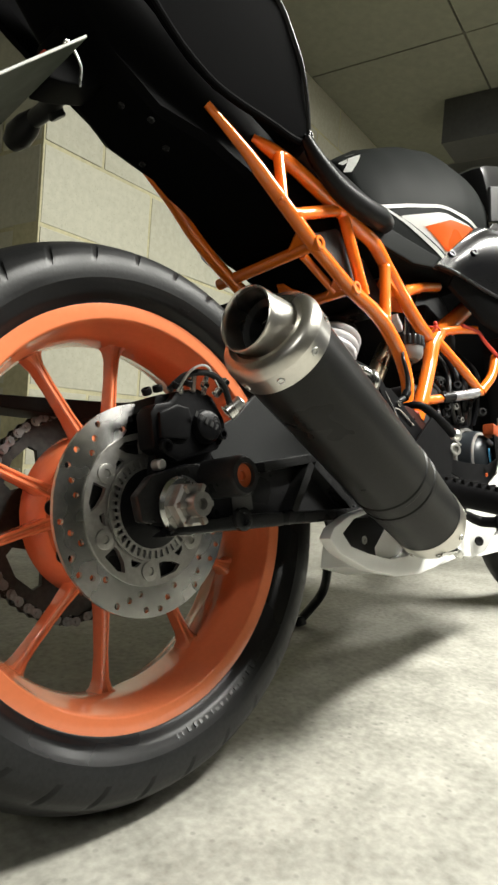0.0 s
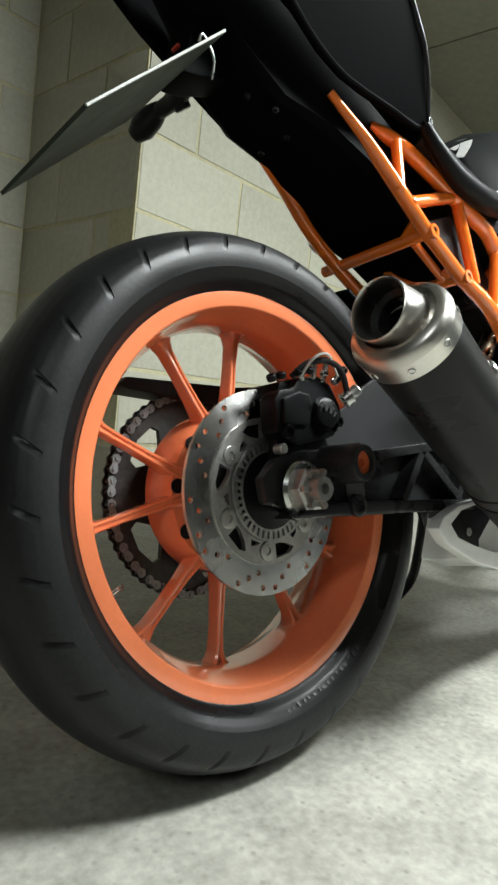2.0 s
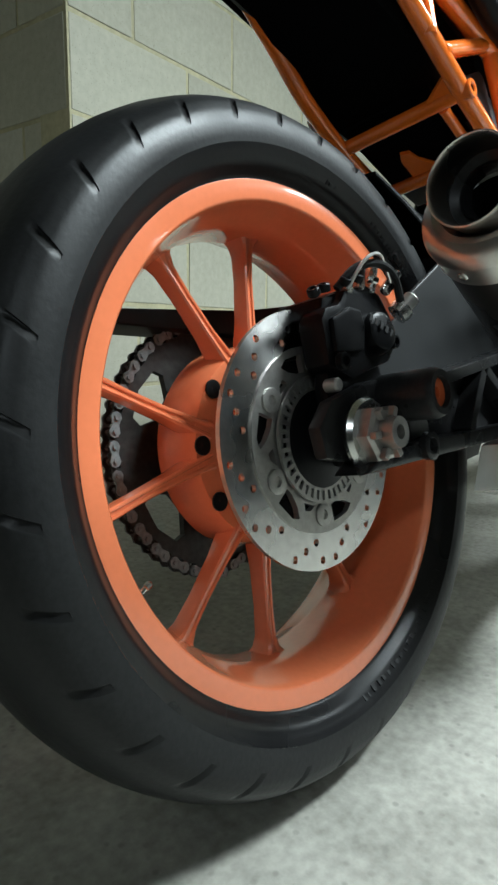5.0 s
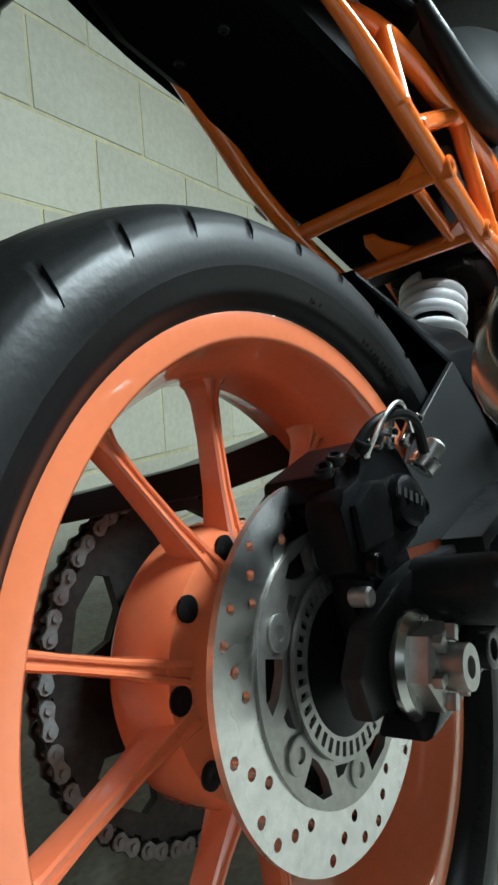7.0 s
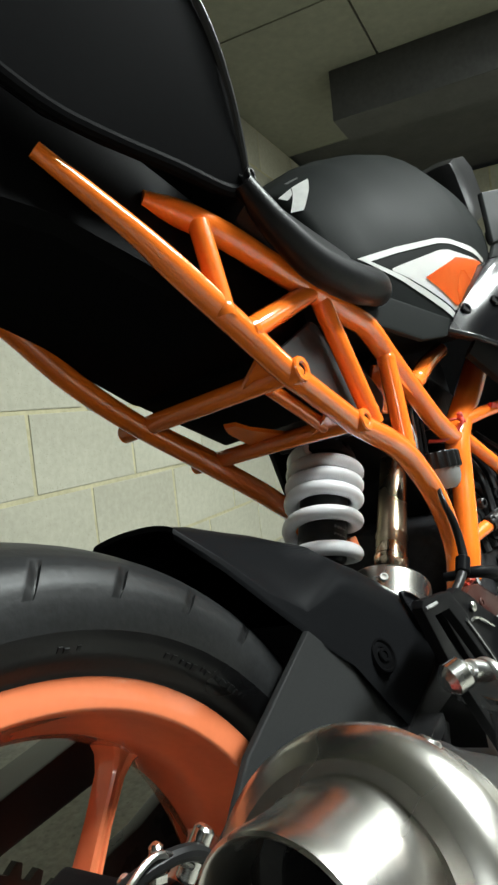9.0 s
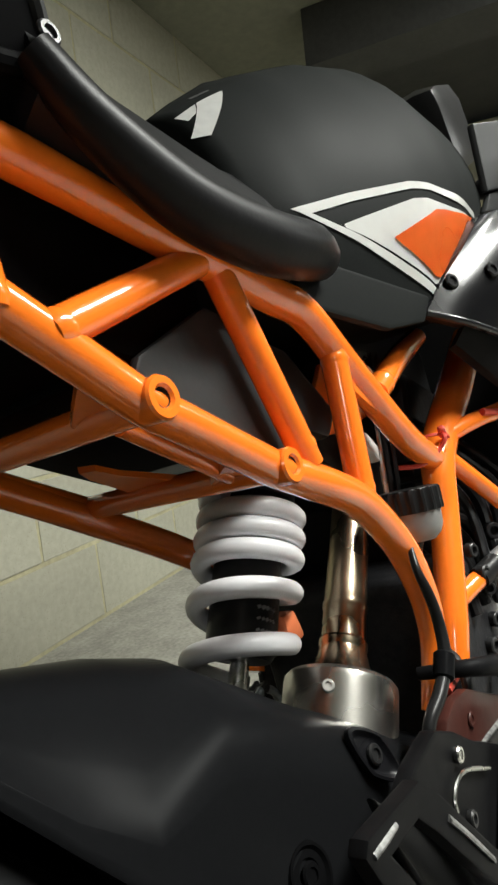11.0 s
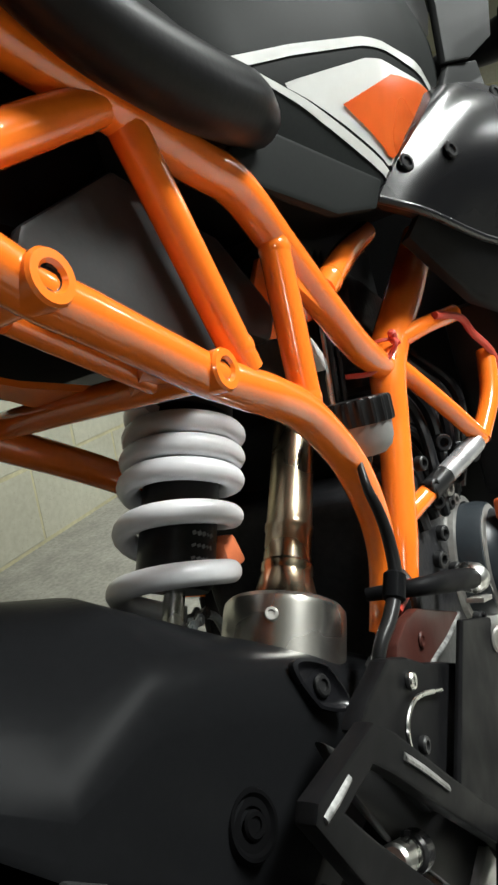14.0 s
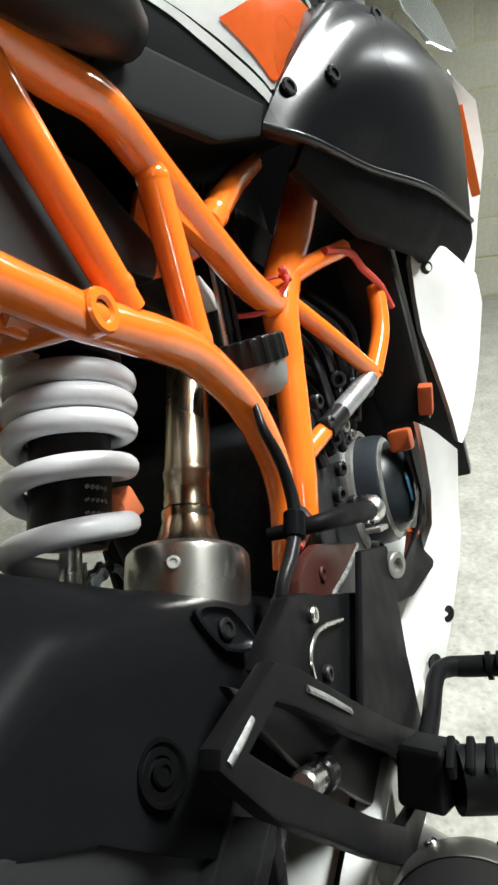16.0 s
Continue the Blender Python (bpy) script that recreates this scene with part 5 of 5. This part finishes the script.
white_up = [
    [(0.900, -0.210, 0.592), (0.905, -0.218, 0.594), (0.915, -0.226, 0.586)],
    [(0.885, -0.199, 0.568), (0.900, -0.232, 0.570), (0.925, -0.262, 0.530)],
    [(0.875, -0.196, 0.527), (0.900, -0.236, 0.522), (0.935, -0.262, 0.494)],
    [(0.872, -0.194, 0.490), (0.900, -0.230, 0.484), (0.935, -0.253, 0.459)],
    [(0.868, -0.199, 0.456), (0.895, -0.226, 0.450), (0.930, -0.244, 0.426)],
    [(0.862, -0.203, 0.420), (0.882, -0.220, 0.410), (0.910, -0.232, 0.391)],
    [(0.855, -0.206, 0.388), (0.866, -0.212, 0.378), (0.880, -0.217, 0.359)],
    [(0.852, -0.207, 0.357), (0.858, -0.208, 0.354), (0.865, -0.209, 0.350)],
]
upper_white = shell(white_up, WHITE, "white side fairing panel", "white_fairing")
part("fairing_hole", lathe([(0.0075, 0.0012), (0.0060, 0.0018), (0.0001, 0.0006)], (0.8905, -0.2135, 0.556), (-1, -0.6, 0.1), 18), PLASTIC, upper_white)
white_low = [
    [(0.725, -0.187, 0.431), (0.733, -0.198, 0.418), (0.745, -0.214, 0.390)],
    [(0.725, -0.186, 0.400), (0.733, -0.198, 0.392), (0.745, -0.211, 0.374)],
    [(0.720, -0.183, 0.361), (0.730, -0.194, 0.355), (0.745, -0.204, 0.339)],
    [(0.712, -0.177, 0.329), (0.724, -0.188, 0.320), (0.740, -0.199, 0.303)],
    [(0.690, -0.162, 0.305), (0.707, -0.178, 0.295), (0.730, -0.190, 0.270)],
    [(0.665, -0.145, 0.278), (0.680, -0.166, 0.270), (0.705, -0.182, 0.250)],
    [(0.640, -0.132, 0.259), (0.657, -0.154, 0.250), (0.685, -0.173, 0.225)],
    [(0.620, -0.120, 0.230), (0.637, -0.142, 0.220), (0.665, -0.159, 0.194)],
    [(0.600, -0.117, 0.208), (0.617, -0.126, 0.200), (0.640, -0.134, 0.180)],
]
lower_white = shell(white_low, WHITE, "white lower fairing panel with oval holes", "white_fairing")
for at in ((0.653, -0.137, 0.239), (0.690, -0.1715, 0.240), (0.653, -0.154, 0.212)):
    part("fairing_hole", lathe([(0.0085, 0.0030), (0.0070, 0.0040), (0.0001, 0.0026)], at, (-0.62, -0.75, 0.15), 18), PLASTIC, lower_white)
nose = [
    [(1.050, -0.246, 0.648), (1.052, -0.274, 0.756), (1.052, -0.280, 0.757)],
    [(1.050, -0.248, 0.640), (1.060, -0.268, 0.700), (1.065, -0.302, 0.720)],
    [(1.050, -0.252, 0.610), (1.060, -0.268, 0.640), (1.075, -0.300, 0.660)],
    [(1.050, -0.254, 0.580), (1.060, -0.264, 0.580), (1.075, -0.276, 0.580)],
    [(1.050, -0.246, 0.490), (1.055, -0.248, 0.488), (1.060, -0.250, 0.486)],
]
nose_panel = shell(nose, WHITE, "white and orange nose fairing edge", "nose_fairing")
part("orange_flash", slab([(1.045, 0.720), (1.045, 0.640), (1.048, 0.610), (1.048, 0.720)], -0.286, -0.274, 0.001), DECAL_ORANGE, nose_panel, "orange flash on the nose")
screen_rows = [[(1.14, -0.232, 0.930), (1.15, -0.248, 0.918), (1.16, -0.262, 0.905)], [(1.14, -0.240, 0.868), (1.15, -0.258, 0.864), (1.17, -0.283, 0.850)], [(1.14, -0.262, 0.820), (1.16, -0.280, 0.808), (1.17, -0.296, 0.800)]]
shell(screen_rows, SCREEN, "clear plastic windscreen edge", "windscreen", 0.003)
dash = block_bm((0.16, 0.30, 0.12), (0.98, MID, 0.98), pose(0, 0, 0, 0, -20, 0), 0.03)
part("front_cowl", dash, PLASTIC, bike, "black front cowl behind the tank")
bar = part("handlebar", tube([(1.03, -0.150, 0.900), (1.01, -0.250, 0.894), (0.98, -0.360, 0.890)], [0.014, 0.026, 0.026], 18), PLASTIC, bike, "black clip-on handlebar with its switch housing")
part("switch_housing", rounded(block_bm((0.060, 0.050, 0.058), (1.008, -0.262, 0.893), pose(0, 0, 0, 12, 0, -14), 0.010), 0.002, 1), FRAME_BLACK, bar)
part("tank_cover", slab([(0.790, 0.829), (0.846, 0.840), (0.905, 0.868), (0.930, 0.930), (0.800, 0.905)], lambda x, z: -0.196 - 0.30 * (x - 0.79), lambda x, z: -0.188 - 0.30 * (x - 0.79), 0.003), GREY_PLASTIC, bike, "dark grey cover at the front of the tank")
part("tank_cover", slab([(0.780, 0.808), (0.802, 0.830), (0.880, 0.846), (0.890, 0.818)], lambda x, z: -0.190 - 0.24 * (x - 0.78), lambda x, z: -0.183 - 0.24 * (x - 0.78), 0.003), GREY_PLASTIC, bike, "dark grey cover at the front of the tank")

far_side = slab([(0.560, 0.270), (0.600, 0.470), (0.560, 0.640), (0.640, 0.760), (0.800, 0.830), (1.000, 0.840), (1.060, 0.600), (0.900, 0.300), (0.760, 0.200), (0.600, 0.200)], lambda x, z: 0.100 + 0.16 * max(0, x - 0.55), lambda x, z: 0.108 + 0.16 * max(0, x - 0.55), 0.003)
part("far_fairing", far_side, PLASTIC, bike, "inner side of the far side fairing, unlit black")
part("radiator", block_bm((0.03, 0.38, 0.62), (1.010, MID, 0.560), bevel=0.006), PLASTIC, bike, "dark radiator across the front")
# belly pan wraps round the link pipe
belly = [
    [(0.300, -0.080, 0.262), (0.310, -0.126, 0.262), (0.315, -0.126, 0.208), (0.310, -0.060, 0.205)],
    [(0.380, -0.070, 0.270), (0.390, -0.130, 0.262), (0.395, -0.135, 0.190), (0.390, -0.050, 0.185)],
    [(0.480, -0.070, 0.300), (0.490, -0.140, 0.275), (0.490, -0.145, 0.185), (0.480, -0.050, 0.178)],
    [(0.560, -0.080, 0.320), (0.575, -0.158, 0.290), (0.570, -0.155, 0.195), (0.560, -0.050, 0.185)],
    [(0.700, -0.080, 0.215), (0.720, -0.130, 0.212), (0.710, -0.130, 0.180), (0.700, -0.050, 0.175)],
    [(0.900, -0.080, 0.215), (0.920, -0.130, 0.212), (0.910, -0.130, 0.180), (0.900, -0.050, 0.175)],
]
belly_pan = part("belly_pan", rounded(loft(belly), 0.012, 3, 30), WHITE, bike, "white belly pan round the exhaust", 60)
cheek = perforated([[(0.210,0.254),(0.222,0.267),(0.262,0.281),(0.305,0.287),(0.383,0.292),(0.508,0.285),(0.545,0.298),(0.560,0.285),(0.560,0.205),(0.545,0.197),(0.486,0.187),(0.429,0.183),(0.362,0.188),(0.291,0.206),(0.229,0.234)], [(0.241,0.258),(0.268,0.274),(0.312,0.281),(0.381,0.282),(0.449,0.275),(0.435,0.226),(0.400,0.213),(0.352,0.214),(0.295,0.228),(0.256,0.241)]], [], -0.152, -0.134)
part("belly_cheek", rounded(cheek, 0.003, 2, 60), WHITE, belly_pan, "white cheek with a dark exhaust opening")
part("belly_recess", slab([(0.236,0.250),(0.270,0.278),(0.450,0.280),(0.440,0.218),(0.350,0.208)], -0.130, -0.126, 0.001), PLASTIC, belly_pan, "dark recess in the belly pan")
part("belly_bolt", bolt((0.322, -0.128, 0.243), ACROSS, 0.006, 0.004), CHROME, belly_pan)

# ---- engine
engine = part("engine", rounded(block_bm((0.24, 0.20, 0.20), (0.690, MID, 0.400), bevel=0.02), 0.004, 1), ENGINE, bike, "dark cast engine with round clutch cover")
part("cylinder", block_bm((0.14, 0.15, 0.20), (0.730, MID, 0.560), pose(0, 0, 0, 0, 20, 0), 0.012), ENGINE, engine)
for k in range(7):
    part("cooling_fin", block_bm((0.15, 0.166, 0.005), (0.700 + k * 0.007, MID, 0.49 + k * 0.018), pose(0, 0, 0, 0, 20, 0), 0.0015), ENGINE, engine)
cover = lathe([(0.0001, 0.050), (0.018, 0.049), (0.036, 0.044), (0.046, 0.036), (0.050, 0.028), (0.056, 0.026), (0.058, 0.016), (0.058, 0)], (0.752, -0.112, 0.358), (0.04, -1, 0.0), 56)
cover = part("clutch_cover", cover, COVER_GREY, engine, "dark round clutch cover")
part("cover_ring", lathe([(0.049, 0.030), (0.0535, 0.028), (0.0545, 0.020), (0.049, 0.018)], (0.752, -0.112, 0.358), (0.04, -1, 0.0), 56, closed=True), MATT_STEEL, engine, "bright machined ring")
part("cover_ring", lathe([(0.060, 0.004), (0.066, 0.003), (0.068, -0.010), (0.060, -0.010)], (0.752, -0.112, 0.358), (0.04, -1, 0.0), 56, closed=True), MATT_STEEL, engine, "bright machined ring")
part("blue_mark", block_bm((0.013, 0.0030, 0.028), (0.733, -0.1610, 0.364), pose(0, 0, 0, 0, -8, 12), 0.001), BLUE, engine, "small blue sticker")
part("orange_hose_end", block_bm((0.026, 0.022, 0.022), (0.745, -0.163, 0.411), pose(0, 0, 0, 0, 15, 0), 0.004), DULL_ORANGE, engine)
part("orange_lug", block_bm((0.010, 0.012, 0.030), (0.700, -0.155, 0.318), pose(0, 0, 0, 20, 0, 0), 0.002), DULL_ORANGE, engine)
rnd = random.Random(3)
for k in range(14):
    at = (rnd.uniform(0.60, 0.72), rnd.uniform(-0.125, -0.108), rnd.uniform(0.33, 0.50))
    part("engine_bolt", bolt(at, (-0.3, -1, 0), rnd.uniform(0.005, 0.008), 0.008), MATT_STEEL if k % 5 == 0 else DARK_METAL, engine)
for k in range(4):
    part("engine_hose", tube([(0.62 + 0.02 * k, -0.085, 0.52), (0.64 + 0.02 * k, -0.105, 0.48 + 0.01 * k), (0.63 + 0.03 * k, -0.115, 0.44)], 0.006, 10), PLASTIC, engine)
for k in range(9):
    at = (0.66 + 0.018 * k, -0.118 - 0.004 * (k % 3), 0.455 + 0.022 * ((k * 5) % 4))
    part("engine_stud", bolt(at, (-0.7, -0.6, 0.1), 0.006 + 0.001 * (k % 3), 0.012), ENGINE if k % 4 else DARK_METAL, engine)
for k in range(5):
    part("engine_hose", tube([(0.66 + 0.03 * k, -0.098, 0.58), (0.68 + 0.025 * k, -0.118 - 0.004 * k, 0.53), (0.665 + 0.03 * k, -0.125, 0.47), (0.70 + 0.02 * k, -0.115, 0.43)], 0.005 + 0.0012 * (k % 3), 10), GLOSS, engine)
part("radiator_side", block_bm((0.05, 0.06, 0.22), (0.87, -0.155, 0.50), bevel=0.01), PLASTIC, bike, "black radiator end tank")
part("front_orange_bracket", block_bm((0.02, 0.016, 0.034), (0.84, -0.184, 0.420), pose(0, 0, 0, 10, 0, 0), 0.003), DULL_ORANGE, bike, "orange bracket behind the fairing")

# ---- rear set: plate, peg, pedal
rearset = part("footrest_bracket", slab([(0.400, 0.462), (0.426, 0.447), (0.450, 0.428), (0.478, 0.411), (0.525, 0.380), (0.520, 0.320), (0.500, 0.270), (0.470, 0.280), (0.440, 0.345), (0.400, 0.372), (0.350, 0.458), (0.366, 0.462)], -0.152, -0.142, 0.003), FRAME_BLACK, bike, "black footrest bracket plate")
part("heel_guard", slab([(0.508, 0.423), (0.578, 0.386), (0.562, 0.343), (0.546, 0.308), (0.528, 0.240), (0.470, 0.262), (0.437, 0.337), (0.425, 0.369)], -0.162, -0.157, 0.002), FRAME_BLACK, rearset, "flat black heel guard plate")
frame_plate = perforated([[(0.332, 0.477), (0.348, 0.461), (0.394, 0.402), (0.452, 0.330), (0.503, 0.272), (0.470, 0.246), (0.400, 0.275), (0.357, 0.338), (0.293, 0.440), (0.275, 0.482), (0.280, 0.486)], [(0.322, 0.466), (0.336, 0.450), (0.380, 0.393), (0.436, 0.322), (0.462, 0.286), (0.440, 0.276), (0.408, 0.297), (0.369, 0.352), (0.308, 0.446), (0.294, 0.470)]], [], -0.170, -0.161)
part("bracket_frame", rounded(frame_plate, 0.002, 2, 60), FRAME_BLACK, rearset, "scuffed black open bracket casting")
part("bracket_back", slab([(0.330, 0.468), (0.440, 0.345), (0.503, 0.262), (0.455, 0.246), (0.420, 0.300), (0.362, 0.390), (0.338, 0.440)], -0.146, -0.140, 0.002), PLASTIC, rearset)
scuff = tube([(0.280, -0.1698, 0.480), (0.292, -0.1700, 0.4785), (0.302, -0.1696, 0.4775)], 0.0018, 8, flat=0.6)
part("bracket_scuff", scuff, WORN_EDGE, rearset, "bare metal scuff on the bracket edge")
part("bracket_scuff", tube([(0.349, -0.1698, 0.449), (0.366, -0.1700, 0.428), (0.386, -0.1698, 0.402)], 0.0026, 8, flat=0.5), WORN_EDGE, rearset, "bare metal scuff on the bracket edge")
for at in ((0.416, -0.152, 0.439), (0.410, -0.152, 0.405)):
    part("bracket_bolt", bolt(at, ACROSS, 0.0048, 0.004), DARK_METAL if at[2] < 0.42 else CHROME, rearset)
part("guard_nut", bolt((0.574, -0.161, 0.371), (-0.45, -0.88, 0.1), 0.0105, 0.008), MATT_STEEL, rearset, "steel bolt beside the heel guard")
part("return_spring", tube([(0.454, -0.1545, 0.408), (0.421, -0.1545, 0.427), (0.404, -0.1545, 0.431), (0.394, -0.1545, 0.427), (0.391, -0.1545, 0.418)], 0.0014, 8), CHROME, rearset, "thin bright return spring")
part("spring_pin", rod((0.350, -0.150, 0.391), (0.366, -0.150, 0.380), 0.0075, 16), CHROME, rearset, "shiny brake switch end")
part("pin_collar", rod((0.366, -0.150, 0.380), (0.376, -0.150, 0.373), 0.0095, 16), DARK_METAL, rearset)
part("pivot_bolt", lathe([(0.0001, 0.010), (0.005, 0.0095), (0.0095, 0.0065), (0.0125, 0.001), (0.0125, -0.010)], (0.618, -0.148, 0.3995), (-0.55, -0.82, 0.1), 24), CHROME, rearset, "round steel ball joint")
part("actuator_rod", tube([(0.618, -0.146, 0.3995), (0.560, -0.146, 0.426), (0.512, -0.140, 0.446), (0.500, -0.104, 0.448)], [0.0085, 0.0085, 0.0065, 0.0045], 14), FRAME_BLACK, rearset)
part("joint_clamp", block_bm((0.030, 0.014, 0.004), (0.606, -0.150, 0.387), pose(0, 0, 0, 0, 22, 0), 0.001), MATT_STEEL, rearset, "bare steel clamp plate")
# engine part whose reddish reflection is painted as its colour; the edge is bare metal
casting = part("engine_bracket", slab([(0.436, 0.430), (0.450, 0.440), (0.472, 0.443), (0.497, 0.438), (0.586, 0.387), (0.540, 0.390), (0.490, 0.398), (0.455, 0.405)], -0.138, -0.130, 0.002), REFLECTING_CASTING, engine, "casting with a reddish reflection painted in, and a bare edge")
part("bare_edge", tube([(0.583, -0.1375, 0.388), (0.540, -0.1385, 0.392), (0.505, -0.1385, 0.398), (0.492, -0.138, 0.400)], 0.0020, 8, flat=0.6), WORN_EDGE, casting, "bare metal edge")
part("casting_screw", bolt((0.487, -0.138, 0.421), ACROSS, 0.0055, 0.002), REFLECTING_CASTING, casting)
part("lower_inner_fairing", slab([(0.735, 0.404), (0.732, 0.357), (0.690, 0.345), (0.610, 0.350), (0.548, 0.362), (0.560, 0.340), (0.612, 0.316), (0.687, 0.296), (0.830, 0.284), (0.900, 0.310), (0.886, 0.369), (0.856, 0.389)], lambda x, z: -0.172 + 0.022 * min(1, max(0, (0.64 - x) / 0.08)), lambda x, z: -0.169 + 0.022 * min(1, max(0, (0.64 - x) / 0.08)), 0.001), FRAME_BLACK, bike, "black inner panel behind the white fairing")
part("peg_mount", rounded(block_bm((0.034, 0.030, 0.036), (0.440, -0.184, 0.304), pose(0, 0, 0, 0, 30, -14), 0.004), 0.001, 1), FRAME_BLACK, rearset, "black footpeg mount")
peg = part("footpeg", tube([(0.434, -0.200, 0.305), (0.446, -0.235, 0.294), (0.462, -0.290, 0.276)], 0.0190, 18), FRAME_BLACK, rearset, "black ribbed footpeg")
for k in range(8):
    part("peg_rib", block_bm((0.024, 0.0050, 0.010), (0.4345 + k * 0.0031, -0.201 - k * 0.0105, 0.3215 - k * 0.0033), bevel=0.0015), FRAME_BLACK, peg)
pedal = part("brake_pedal", tube([(0.470, -0.172, 0.280), (0.520, -0.172, 0.268), (0.572, -0.172, 0.262), (0.596, -0.179, 0.252), (0.602, -0.200, 0.247), (0.604, -0.290, 0.245)], [0.007, 0.007, 0.007, 0.0085, 0.0090, 0.0090], 14), FRAME_BLACK, rearset, "black brake pedal lever")
for k in range(6):
    part("pedal_rib", lathe([(0.0085, -0.002), (0.0118, -0.002), (0.0118, 0.002), (0.0085, 0.002)], (0.6025, -0.212 - k * 0.009, 0.2465), (0, 1, 0), 18, closed=True), SATIN, pedal)

# ---- side stand on the far side
STAND = [(0.600, 0.115, 0.262), (0.605, 0.138, 0.175), (0.640, 0.185, 0.112), (0.612, 0.232, 0.054)]
FOOT_AT = STAND[-1]
stand = tube(STAND, [0.012, 0.012, 0.0115, 0.011], 12, flat=0.8)
stand = part("side_stand", stand, PLASTIC, bike, "black side stand leg")
part("stand_foot", rod((FOOT_AT[0], FOOT_AT[1], FOOT_AT[2] - 0.004), (FOOT_AT[0], FOOT_AT[1], FOOT_AT[2] + 0.014), 0.018, 14), PLASTIC, stand)
# front wheel carries the front of the machine
part("front_tyre", lathe([(0.22, -0.045), (0.25, -0.056), (0.28, -0.05), (0.297, -0.02), (0.299, 0), (0.297, 0.02), (0.28, 0.05), (0.25, 0.056), (0.22, 0.045)], (1.36, MID, 0.299), ACROSS, 60), RUBBER, bike, "black front tyre")


# ---------------------------------------------------------------- block walls, piece by piece
block_wall("wall_north", CORNER, 3.75, 1, 9, "cream painted concrete block wall with yellowed mortar")
block_wall("wall_pier", CORNER @ Matrix.Translation((-0.0, 0.655, 0)) @ Matrix.Rotation(radians(-90), 4, "Z"), 0.647, 0, 9, "shaded end of a painted block wall")
block_wall("wall_recess", CORNER @ Matrix.Translation((-2.6, 0.64, 0)), 2.6, 1, 9, "set back part of the cream block wall")
block_wall("wall_east", CORNER @ Matrix.Translation((3.75, 0.12, 0)) @ Matrix.Rotation(radians(-90), 4, "Z"), 3.6, 0, 9, "far cream block wall across the garage")
